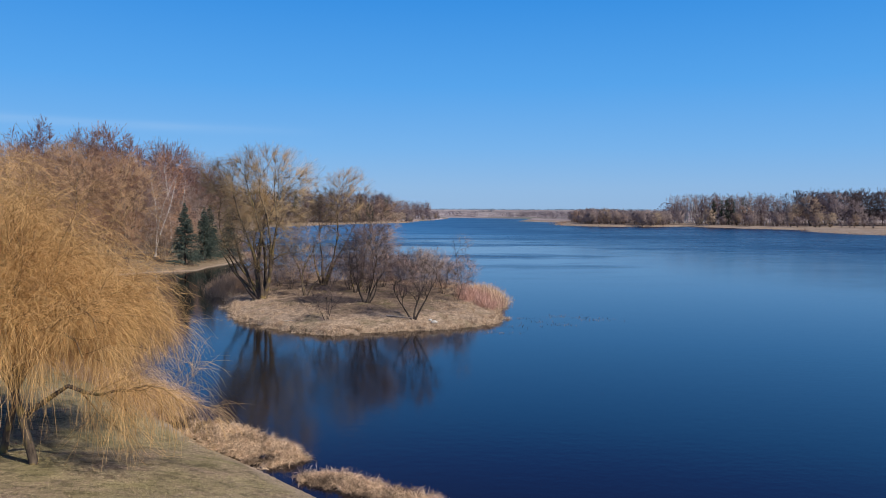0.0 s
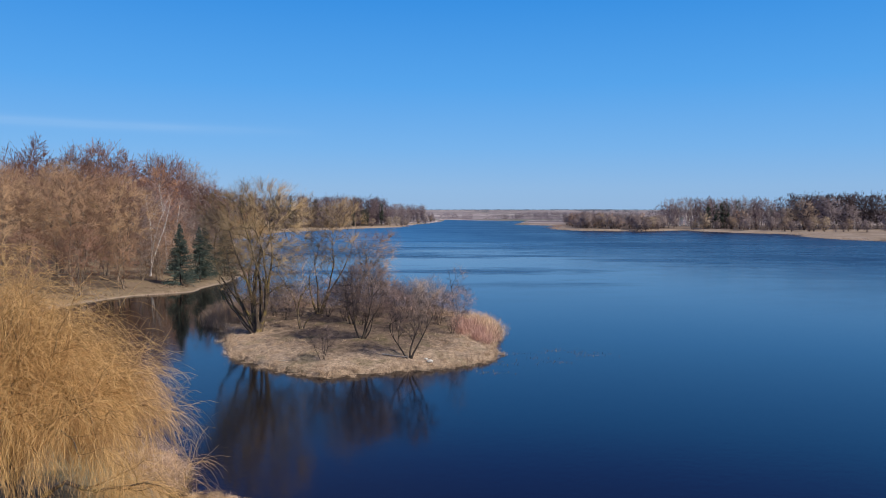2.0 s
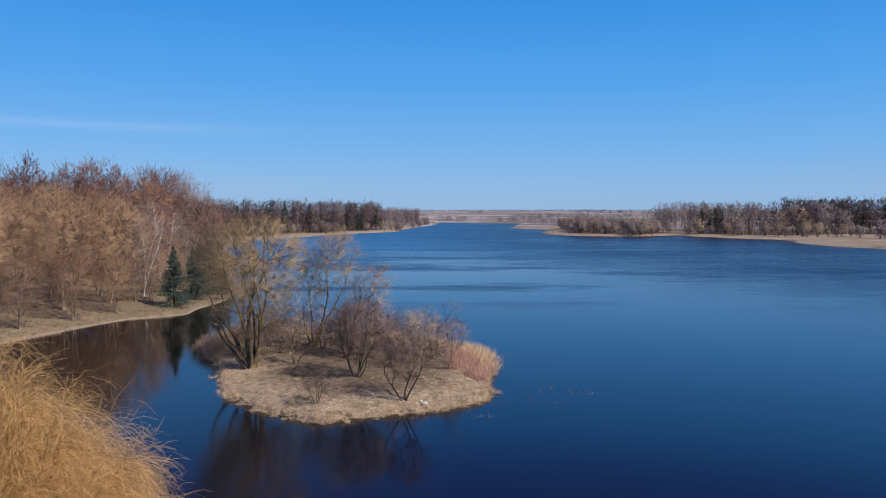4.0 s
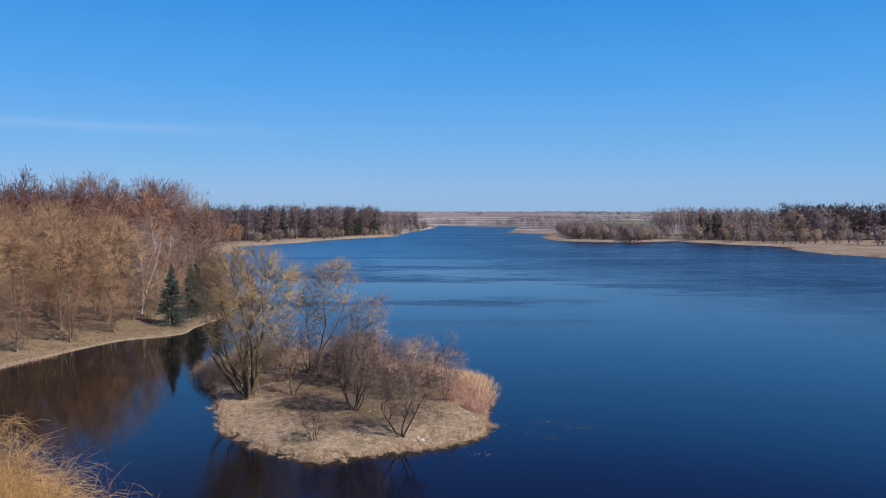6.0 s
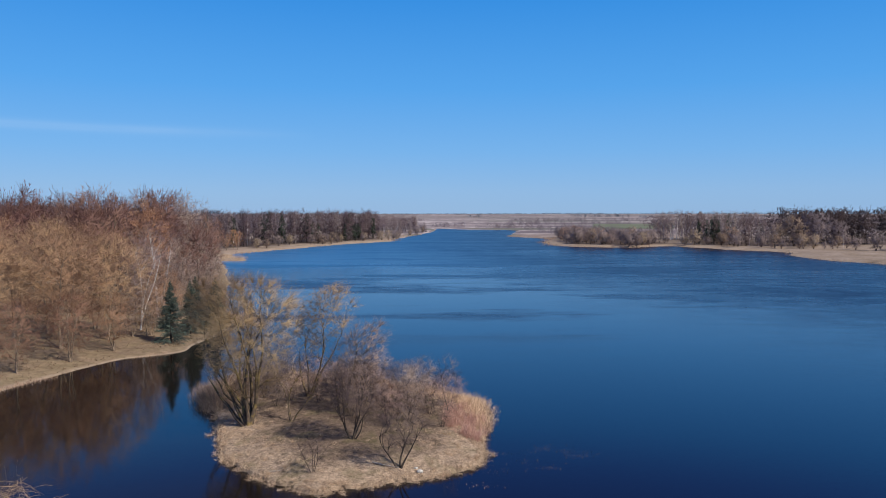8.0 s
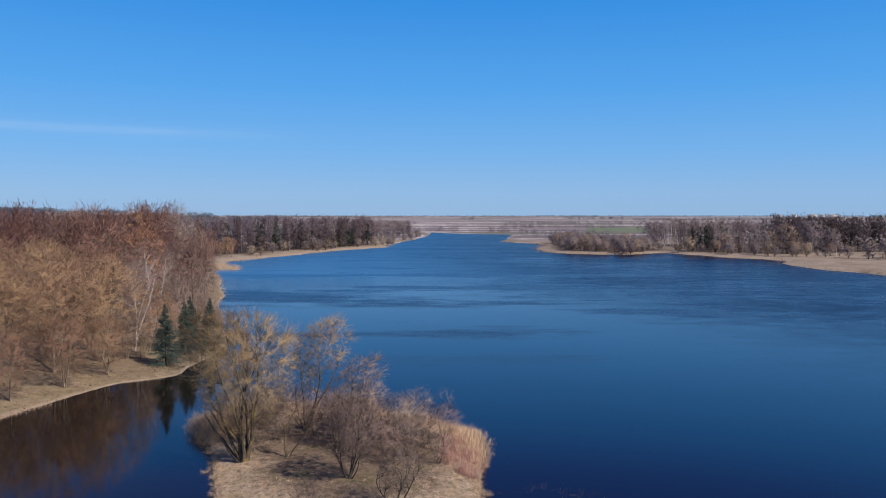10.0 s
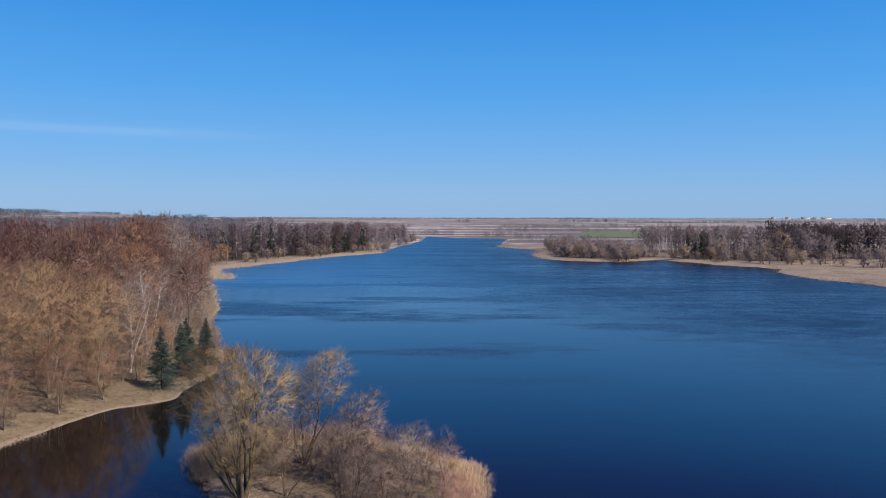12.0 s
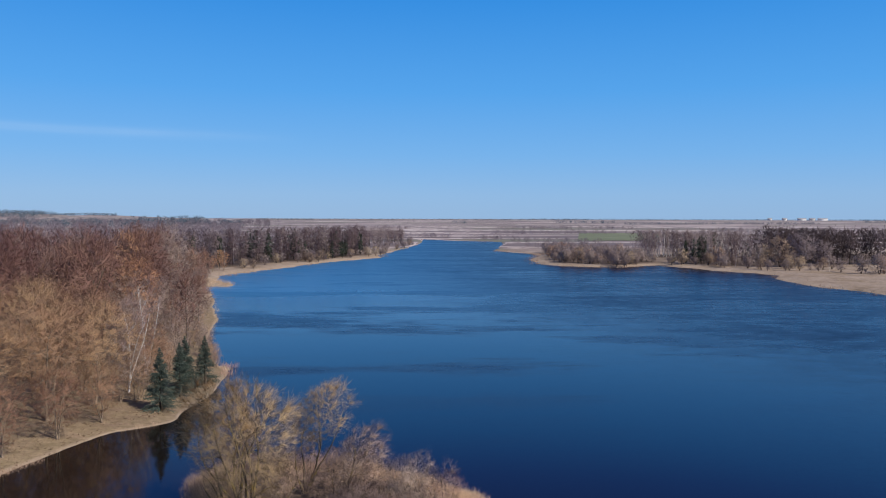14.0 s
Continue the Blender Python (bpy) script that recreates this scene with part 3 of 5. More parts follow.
# ---- trees ----
def crown_points(rng, n, height, low, spread, shift, lumps, full, widest=0.55, ph=None):
    """Places in a lumpy dome, more of them towards its outside; full: the lower, the more they keep to the outside."""
    ph = rng.random(4) * 6.28 if ph is None else ph
    t = rng.random(n * 6)
    prof = np.where(t < widest, 1 - 0.72 * ((widest - t) / widest) ** 2, np.sqrt(np.maximum(1 - ((t - widest) / (1 - widest)) ** 2.6, 0.0)))
    keep = np.nonzero(rng.random(n * 6) < prof ** 1.2)[0][:n]
    t, prof = t[keep], prof[keep]
    a = rng.random(len(t)) * 6.28
    lump = 1 + lumps * (0.55 * np.sin(2 * a + ph[0] + 4 * t) + 0.5 * np.sin(3 * a + ph[1] - 6 * t) + 0.4 * np.sin(5 * a + ph[2] + 9 * t))
    rad = spread * prof * lump * rng.random(len(t)) ** full
    z = height * (low + (1 - low) * t * (1 + 0.35 * lumps * np.sin(2 * a + ph[3]) * rad / spread))
    return np.stack([np.cos(a) * rad + shift[0] * t, np.sin(a) * rad + shift[1] * t, z], 1)


def attach(P, R, targets, rng, i0, segs, thick, thin, wig, tip=0.3, rise=0.06):
    """Boughs that leave the lines P where it suits them best and bend over to their targets."""
    T = unit(np.gradient(P, axis=1))[:, i0:].reshape(-1, 3)
    node, rad = P[:, i0:].reshape(-1, 3), R[:, i0:].reshape(-1)
    best = np.zeros(len(targets), int)
    for k in range(0, len(targets), 400):
        way = targets[k:k + 400, None] - node[None]
        dist = np.linalg.norm(way, axis=2)
        ahead = (way * T[None]).sum(2) / (dist + 1e-6)
        cost = dist * (1.75 - 0.75 * ahead) * (0.8 + 0.45 * rng.random(dist.shape))
        best[k:k + 400] = np.argmin(cost, axis=1)
    start, t0 = node[best], T[best]
    gap = np.linalg.norm(targets - start, axis=1)[:, None]
    bend = start + t0 * gap * 0.42 + np.array([0, 0, 1.0]) * gap * rise
    t = np.linspace(0, 1, segs + 1)[None, :, None]
    Q = start[:, None] * (1 - t) ** 2 + 2 * bend[:, None] * t * (1 - t) + targets[:, None] * t ** 2
    sway = np.cumsum(rng.normal(0, wig, Q.shape), axis=1) * gap[:, None] / segs
    Q = Q + (sway - sway[:, :1])
    r = np.clip(rad[best] * 0.66, thin, thick)
    return Q, r[:, None] * np.linspace(1, tip, segs + 1)[None]


def grown_tree(rng, height, spread, ways=((0.0, 0.0),), low=0.3, r0=0.2, limbs=14, branches=100, twigs=700, fine=6, fine_len=0.6, fine_w=0.014, twig_w=0.012, shift=(0.0, 0.0), lumps=0.25,
               full=0.42, widest=0.55, sides=7, stem_wig=0.06, stem_top=0.66, apart=1.2, forward=0.75, lift=0.15, segs=(9, 6, 3, 2), limb_r=0.1, wig=0.1, limb_from=0.2, twiggy=False):
    """A leafless tree at the origin, grown towards the places of a domed crown: stems and limbs, then branches, twigs and their finest sprays."""
    way = np.array([(w[0], w[1], 1.0) for w in ways])
    share = np.array([w[2] if len(w) > 2 else 1.0 for w in ways])
    start = way * (1, 1, 0) * r0 * apart * 2 + rng.normal(0, r0 * 0.3, way.shape)
    start[:, 2] = -0.25
    P0, R0 = run(start, way, share * height * stem_top * np.linalg.norm(way, axis=1) ** 0.5, np.full(len(ways), r0) * (0.75 + 0.25 * rng.random(len(ways))), segs[0], rng, 0.03, stem_wig, 0.16)
    R0[:, 0] *= 1.35
    ph = rng.random(4) * 6.28
    E1 = crown_points(rng, limbs, height, low, spread, shift, lumps, full * 0.8, widest, ph) * (0.66, 0.66, 0.86)
    E2 = crown_points(rng, branches, height, low, spread, shift, lumps, full, widest, ph) * (0.8, 0.8, 0.92)
    E3 = crown_points(rng, twigs, height, low, spread, shift, lumps, full, widest, ph)
    P1, R1 = attach(P0, R0, E1, rng, max(1, int(segs[0] * limb_from)), segs[1], limb_r, 0.03, wig, 0.22, 0.1)
    allP = np.concatenate([P1, P0[:, np.linspace(3, segs[0], segs[1] + 1).astype(int)]])
    allR = np.concatenate([R1, R0[:, np.linspace(3, segs[0], segs[1] + 1).astype(int)]])
    P2, R2 = attach(allP, allR, E2, rng, 2, segs[2], limb_r * 0.45, 0.014, wig, 0.4)
    P3, R3 = attach(P2, R2, E3, rng, 0, segs[3], twig_w, twig_w * 0.6, wig, 0.5)
    wood = [tubes(P0, R0, sides), tubes(P1, R1, max(3, sides - 2))]
    crown = [ribbons(P3, R3, rng)]
    (crown if twiggy else wood).append(tubes(P2, R2, 3))
    if fine:
        crown.append(sprays(P3, fine, fine_len, fine_w, rng, forward, lift, 0.15, height * (low + 0.35 * (1 - low))))
    return joined(*wood), joined(*crown)


def rounded(v, q):
    """Normals of a crown that follow its rounded outline, as light falls on a mass of fine round twigs, and its faces turned to agree."""
    lo, hi = v[:, 2].min(), v[:, 2].max()
    N = unit((v - np.array([v[:, 0].mean(), v[:, 1].mean(), lo + 0.35 * (hi - lo)])) * (1.0, 1.0, 0.9))
    flip = (np.cross(v[q[:, 1]] - v[q[:, 0]], v[q[:, 2]] - v[q[:, 0]]) * N[q[:, 0]]).sum(1) < 0
    return N, np.where(flip[:, None], q[:, ::-1], q)


def grown_meshes(name, bark, twig, seed, **kw):
    wood, (v, q) = grown_tree(np.random.default_rng(seed), **kw)
    N, q = rounded(v, q)
    crown = mesh_from(name + "_crown", v, q, twig)
    crown.normals_split_custom_set_from_vertices(N.astype(np.float32))
    return mesh_from(name + "_trunk", *wood, bark), crown


def wood_stuff(name, label, kinds, places, low, high, seed, share, dense=1.0):
    """A wood too deep to count: many whole trees in one mesh."""
    r = np.random.default_rng(seed)
    names, p = list(share), np.array(list(share.values()), float)
    mats, vs, qs, ix, tn, ns, k = [], [], [], [], [], [], 0
    shapes = {n: [] for n in names}
    for n in names:
        mats += [kinds[n][0], kinds[n][1]]
        for i in range(4):
            (wv, wq), (cv, cq) = grown_tree(np.random.default_rng(seed + 10 * i), **{**kinds[n][2], "twigs": int(kinds[n][2]["twigs"] * dense)})
            shapes[n].append([(wv, wq, unit(wv * (1, 1, 0) + 1e-4)), (cv, *rounded(cv, cq)[::-1])])
    Z = land_at(places[:, 0], places[:, 1])
    for (x, y), z in zip(places, Z):
        n = names[int(r.choice(len(names), p=p / p.sum()))]
        a, s = r.random() * 6.28, low + (high - low) * r.random()
        turn = np.array([[math.cos(a), math.sin(a), 0], [-math.sin(a), math.cos(a), 0], [0, 0, 1]])
        shade = r.normal(0, 0.16)
        for j, (v, q, N) in enumerate(shapes[n][int(r.integers(4))]):
            vs.append((v @ turn * s + (x, y, z)).astype(np.float32))
            ns.append((N @ turn).astype(np.float32))
            qs.append(q + k)
            ix.append(np.full(len(q), 2 * names.index(n) + j))
            tn.append(np.full(len(v), shade, np.float32))
            k += len(v)
    me = mesh_from(name, np.concatenate(vs), np.concatenate(qs), mats[0], True, mats[1:], np.concatenate(ix))
    att = me.attributes.new("tint", "FLOAT", "POINT")
    att.data.foreach_set("value", np.concatenate(tn))
    me.normals_split_custom_set_from_vertices(np.concatenate(ns))
    return stuff(name, me, label, "woodland")


def plant(name, meshes, x, y, z, label, category="tree", group="", turn=0.0, size=1.0, parts=("trunk", "crown"), tilt=0.0):
    ob = thing(name, label, category, group, Matrix.Translation((x, y, z)) @ pose(0, 0, 0, tilt, 0, turn) @ Matrix.Scale(size, 4))
    for p, me in zip(parts, meshes):
        part_mesh(p, me, ob)
    return ob


def spruce_meshes(seed, height, radius):
    rng = np.random.default_rng(seed)
    P0, R0 = run(np.array([[0, 0, -0.2]]), np.array([[0, 0, 1.0]]), height + 0.2, 0.16, 8, rng, 0, 0.01, 0.08)
    whorls = int(height * 3.2)
    z = np.repeat(np.linspace(0.05, 0.985, whorls), 9) * height
    z = z + rng.normal(0, 0.07, len(z))
    a = rng.random(len(z)) * 6.28
    reach = radius * np.clip(1.03 - z / height, 0.03, 1) * (0.75 + 0.4 * rng.random(len(z)))
    start = np.stack([np.zeros(len(z)), np.zeros(len(z)), z], 1)
    way = np.stack([np.cos(a), np.sin(a), 0.05 + 0.5 * z / height], 1)
    P1, R1 = run(start, way, reach, np.full(len(z), 0.03), 4, rng, -0.06, 0.05, 0.3)
    P2, R2 = fork(P1, R1, 16, 0.12, 1.0, 0.75, np.repeat(np.clip(reach * 0.4, 0.1, 0.5), 16), 1, rng, -0.25, 0.15, 1.0, 0.5, 0.2, 0.035)
    return mesh_from("spruce_trunk", *tubes(P0, R0, 7), M_BARK_DARK), mesh_from("spruce_foliage", *joined(tubes(P1, R1, 3), tubes(P2, np.full(R2.shape, 0.04) * np.array([1, 0.3]), 3)), M_NEEDLE)


def arch(start, end, lift, radius, segs, rng, wig=0.12, tip=0.2):
    """Boughs that climb from start and arch over to end."""
    t = np.linspace(0, 1, segs + 1)[None, :, None]
    ctrl = start + (end - start) * 0.35 + np.array([0, 0, 1.0]) * np.reshape(lift, (-1, 1))
    P = start[:, None] * (1 - t) ** 2 + 2 * ctrl[:, None] * t * (1 - t) + end[:, None] * t ** 2
    sway = np.cumsum(rng.normal(0, wig, P.shape), axis=1)
    P = P + (sway - sway[:, :1]) * np.minimum(1, 4 * t)
    return P, np.reshape(radius, (-1, 1)) * np.linspace(1, tip, segs + 1)[None]


def weeping_willow():
    """Golden weeping willow on the near bank: crooked stems, arching limbs, a low bough and a crown of fine hanging shoots."""
    rng = np.random.default_rng(41)
    start = np.array([[0.0, 0, -0.3], [-1.6, 1.0, -0.3], [-3.2, 2.4, -0.3]])
    way = np.array([[0.02, 0.05, 1], [0.08, 0.15, 1], [-0.1, 0.1, 1.0]])
    P0, R0 = run(start, way, np.array([4.6, 5.2, 5.8]), np.array([0.15, 0.13, 0.16]), 10, rng, 0.0, 0.11, 0.45)
    # limbs reach out to the edge of a broad uneven dome
    n = 54
    a, e = np.arange(n) * 2.39996 + rng.normal(0, 0.2, n), np.linspace(0.0, 0.98, n)
    ring = (1 - e) ** 0.72
    far = 0.6 + 0.46 * rng.random(n)
    ends = np.stack([-1.45 + 5.95 * ring * np.cos(a) * far, 2.2 + 4.2 * ring * np.sin(a) * far, 3.75 + 4.6 * e ** 1.25 * (0.88 + 0.16 * rng.random(n))], 1)
    ends[:, 0] = np.where(ends[:, 0] > 1.2, 1.2 + (ends[:, 0] - 1.2) * np.interp(e, (0.0, 0.15, 0.4, 0.7), (0.6, 0.68, 1.2, 1.0)), ends[:, 0])
    ends[:, 2] *= 1 - 0.17 * np.exp(-((ends[:, 0] - 0.85) / 0.75) ** 2)
    which = np.argmin(np.linalg.norm(ends[:, None, :2] - P0[None, :, -1, :2] + rng.normal(0, 0.8, (n, 3, 2)), axis=2), axis=1)
    at = rng.integers(5, 11, n)
    P1, R1 = arch(P0[which, at], ends, (1.4 + 1.2 * rng.random(n)) * (1 - e) + 0.1, 0.095 * (0.7 + 0.6 * rng.random(n)), 9, rng, 0.11, 0.14)
    # the low crooked bough towards the water
    low = np.array([[0.25, 0, 2.2], [0.75, -0.1, 2.75], [1.3, -0.2, 3.05], [1.9, -0.2, 2.85], [2.5, -0.3, 2.8], [3.1, -0.4, 2.95], [3.7, -0.4, 3.0], [4.3, -0.5, 3.15], [4.9, -0.5, 3.05], [5.4, -0.5, 2.7]])
    low = low * (0.86, 1, 1) + (0, 0.2, -0.55)
    low[0] = P0[0, 4]
    P1 = np.concatenate([P1, low[None]])
    R1 = np.concatenate([R1, np.linspace(0.085, 0.012, 10)[None]])
    P2, R2 = fork(P1, R1, 9, 0.22, 1.0, 0.8, 1.9, 5, rng, 0.04, 0.2, 0.5, 0.3, 0.3, 0.009)
    P3, R3 = fork(P2, R2, 5, 0.2, 1.0, 0.8, 0.9, 3, rng, -0.02, 0.25, 0.6, 0.4, 0.2, 0.006)
    sh, sr = fork(P3, R3, 10, 0.0, 1.0, 0.75, 1.25, 5, rng, -0.26, 0.17, 0.5, 0.5, 0.0, 0.005)
    s1, r1 = fork(P2, R2, 27, 0.05, 1.0, 0.7, 1.4, 5, rng, -0.26, 0.17, 0.3, 0.5, 0.0, 0.005)
    rim = P2[:, -1, 2] < 6.2
    s2, r2 = fork(P2[rim], R2[rim], 6, 0.3, 1.0, 0.8, 1.35, 5, rng, -0.42, 0.12, 0.5, 0.5, 0.0, 0.0045)
    base = P2[:, -1, 2] < 5.8
    s3, r3 = fork(P2[base], R2[base], 4, 0.2, 1.0, 0.7, 2.6, 7, rng, -0.55, 0.12, 0.5, 0.5, 0.0, 0.003)
    s4, r4 = fork(P1[-1:], R1[-1:], 380, 0.3, 1.0, 0.9, 1.3, 5, rng, -0.4, 0.12, 0.5, 0.5, 0.0, 0.004)
    shoots = [(s, np.minimum(r, w)) for s, r, w in ((sh, sr, 0.0036), (s1, r1, 0.0036), (s2, r2, 0.0036), (s3, r3, 0.0036), (s4, r4, 0.0036))]
    for s, r in shoots:
        s[:, :, 2] = np.maximum(s[:, :, 2], 0.15 + 0.5 * rng.random((len(s), 1)))
    stems = [mesh_from("willow_stem", *tubes(P0[k:k + 1], R0[k:k + 1], 9), M_BARK_LICHEN) for k in range(3)]
    limbs = [mesh_from("willow_limb", *tubes(P1[k:k + 1], R1[k:k + 1], 6), M_BARK_LICHEN) for k in range(len(P1))]
    return stems, limbs, mesh_from("willow_branches", *joined(tubes(P2, R2, 4), tubes(P3, R3, 3)), M_BARK_WILLOW), mesh_from("willow_shoots", *joined(*[ribbons(s, r, rng) for s, r in shoots]), M_WILLOW_TWIG)


def scatter(poly, n, rng):
    """n random places inside an outline."""
    lo, hi = poly.min(0), poly.max(0)
    out = np.zeros((0, 2))
    while len(out) < n:
        p = lo + (hi - lo) * rng.random((n * 2, 2))
        out = np.concatenate([out, p[inside_and_distance(poly, p[:, 0], p[:, 1]) > 0]])
    return out[:n]


def blades(rng, xy, z, height, radius, lean=0.15, segs=2, up=0.0, wig=0.1, tip=0.25):
    n = len(xy)
    way = np.concatenate([rng.normal(0, lean, (n, 2)), np.ones((n, 1))], 1)
    start = np.concatenate([xy, np.reshape(z, (-1, 1))], 1)
    P, R = run(start, way, height * (0.6 + 0.6 * rng.random(n)), np.full(n, radius), segs, rng, up, wig, tip)
    return ribbons(P, R, rng)


# ---- near bank ----
wz = float(land_at(-12.5, 22.6)[0])
willow = thing("weeping_willow", "bare golden weeping willow with long hanging shoots on the bank", "tree", at=Matrix.Translation((-12.5, 22.6, wz)))
w_stems, w_limbs, w_branches, w_shoots = weeping_willow()
for me in w_stems:
    part_mesh("stem", me, willow)
for me in w_limbs:
    part_mesh("limb", me, willow)
part_mesh("branchwork", w_branches, willow)["kind"] = "stuff"
part_mesh("foliage", w_shoots, willow, "golden hanging shoots")["kind"] = "stuff"


def tufts(rng, centres, z, each, size, radius, segs=3, lie=0.75, hang=-0.42, curl=0.5):
    """Tussocks: from each centre the blades stand up, arch outwards and hang over."""
    k = np.repeat(np.arange(len(centres)), each)
    s = size * (0.6 + 0.7 * rng.random(len(centres)))[k]
    a, lean = rng.random(len(k)) * 6.28, np.abs(rng.normal(0, lie, len(k)))
    way = np.stack([np.cos(a) * lean, np.sin(a) * lean, np.ones(len(k))], 1)
    foot = np.concatenate([centres[k] + rng.normal(0, 0.22, (len(k), 2)) * s[:, None], np.reshape(z, (-1, 1))[k]], 1)
    P, R = run(foot, way, s * (0.5 + 0.6 * rng.random(len(k))), np.full(len(k), radius), segs, rng, hang, curl, 0.5)
    return ribbons(P, R, rng)


def sedge_clump(name, pts, n, each, seed, h, label):
    rng = np.random.default_rng(seed)
    poly = smooth_line(pts, True)
    xy = scatter(poly, n, rng)
    d = inside_and_distance(poly, xy[:, 0], xy[:, 1])
    mound = h * 0.35 * np.clip(d / 0.5, 0, 1) * (1 + 0.5 * wavy(xy[:, 0], xy[:, 1], 2.5, seed))
    # every third tussock is darker, giving the shade between tufts by colour
    mat_ = [tufts(rng, xy[m], mound[m] - 0.06 + 0.12 * rng.random(m.sum()), each, h * 0.85, 0.0065, 3, 0.8, -0.6, 0.6) for m in (np.arange(n) % 3 > 0, np.arange(n) % 3 == 0)]
    index = np.concatenate([np.full(len(g[1]), k) for k, g in enumerate(mat_)])
    return stuff(name, mesh_from(name, *joined(*mat_), M_REED_PINK, True, [M_REED_DARK], index), label, "reeds")


sedge_clump("reed_clump", [(-10.2, 29.9), (-8.9, 30.2), (-7.0, 28.7), (-4.9, 26.5), (-4.8, 25.6), (-6.1, 25.1), (-8.4, 26.9), (-10.1, 28.6)], 200, 95, 5, 0.5, "flattened clump of dead tan reeds at the water's edge")
sedge_clump("reed_clump", [(-4.5, 24.1), (-3.4, 24.2), (-1.8, 23.3), (0.2, 21.9), (0.6, 21.2), (-0.2, 21.2), (-2.2, 22.5), (-3.8, 23.4)], 150, 95, 6, 0.47, "narrow clump of dead tan reeds lying in the water")
sedge_clump("reed_clump", [(-21, 41.6), (-15, 36.4), (-12.4, 34.4), (-10.7, 31.6), (-11.5, 30.6), (-14, 33), (-20, 39.4)], 190, 60, 7, 1.15, "tall clump of dry yellow reeds behind the willow")


def lawn_blades():
    rng = np.random.default_rng(9)
    xy = scatter(np.array([(-22, 16), (3, 16), (-3.6, 22), (-11, 29.4), (-22, 40)], float), 52000, rng)
    xy = xy[wavy(xy[:, 0], xy[:, 1], 0.7, 12) + rng.normal(0, 0.5, len(xy)) > -0.2]
    return blades(rng, xy, land_at(xy[:, 0], xy[:, 1]) - 0.01, 0.075, 0.006, 0.9, 1)


stuff("lawn_grass", mesh_from("lawn_grass", *lawn_blades(), M_LAWN_GRASS), "short dry olive grass on the near bank", "grass")


# ---- island ----
def island_tree(name, x, y, seed, bark, twig, label, category="tree", **kw):
    return plant(name, grown_meshes(name, bark, twig, seed, **kw), x, y, on_island(x, y), label, category)


island_tree("tree", -16.9, 68.2, 11, M_BARK_LICHEN, M_ISLAND_TWIG, "tall bare many-stemmed tree with lichen on the island", height=14.1, spread=6.0, low=0.18, shift=(0.4, 0.0), lumps=0.3,
            ways=((-0.42, -0.08, 0.85), (-0.2, 0.12, 1.0), (-0.06, -0.16, 1.05), (0.08, 0.18, 1.05), (0.22, -0.06, 1.0), (0.42, 0.08, 0.9), (-0.85, 0.1, 0.5)), r0=0.23, limbs=28, branches=360, twigs=4400, fine=9,
            fine_len=0.36, fine_w=0.0085, twig_w=0.010, stem_wig=0.13, stem_top=0.74, widest=0.62, limb_r=0.12, full=0.36, forward=0.5, wig=0.13, apart=0.7)
island_tree("willow", -18.6, 74.2, 19, M_BARK_LICHEN, M_GOLD_TWIG, "bare golden willow leaning over the water behind the island's tall tree", height=13.3, spread=3.9, low=0.38, shift=(-2.9, -0.6), lumps=0.35,
            ways=((-0.38, -0.05, 0.9), (-0.16, 0.1, 1.0), (0.02, -0.1, 0.95), (-0.75, -0.1, 0.6)), r0=0.17, limbs=22, branches=260, twigs=2900, fine=9, fine_len=0.38, fine_w=0.0095, twig_w=0.010, stem_wig=0.12,
            stem_top=0.7, widest=0.5, limb_r=0.09, full=0.34, forward=0.5, lift=-0.05, wig=0.14, apart=0.7)
island_tree("tree", -12.9, 77.4, 12, M_BARK_LICHEN, M_ISLAND_TWIG, "bare leaning tree with a small domed crown on the island", height=12.0, spread=3.1, low=0.36, shift=(3.2, -1.2), lumps=0.3,
            ways=((0.22, -0.08, 1.0), (0.36, -0.05, 0.95), (-0.25, 0.05, 0.6), (-0.02, 0.1, 0.7)), r0=0.19, limbs=16, branches=160, twigs=1700, fine=9, fine_len=0.33, fine_w=0.0085, twig_w=0.010,
            stem_wig=0.11, stem_top=0.62, widest=0.6, full=0.4, limb_r=0.11, forward=0.5, wig=0.13, apart=0.7)
island_tree("tree", -8.6, 70.4, 18, M_BARK_LICHEN, M_ISLAND_PALE_TWIG, "slanting bare tree with pale pinkish tan twigs on the island", height=9.0, spread=2.8, low=0.25, shift=(2.9, 1.0), lumps=0.3,
            ways=((0.2, 0.1, 1.0), (-0.32, 0.05, 0.75), (0.45, 0.05, 0.9), (0.05, 0.0, 0.9)), r0=0.10, limbs=14, branches=130, twigs=1400, fine=9, fine_len=0.32, fine_w=0.0085, twig_w=0.009, stem_wig=0.12,
            full=0.4, limb_r=0.06, forward=0.5, wig=0.13, apart=0.7)
island_tree("tree", -12.9, 68.4, 13, M_BARK_LICHEN, M_ISLAND_PALE_TWIG, "small crooked bare tree with yellow lichen", height=7.4, spread=2.4, low=0.3, shift=(-1.3, 0.3), lumps=0.4,
            ways=((-0.42, 0.05, 1.0), (-0.12, 0.1, 0.9), (0.1, 0.05, 0.8)), r0=0.09, limbs=11, branches=80, twigs=520, fine=5, fine_len=0.4, fine_w=0.009, twig_w=0.008, stem_wig=0.15, limb_r=0.05, wig=0.13)
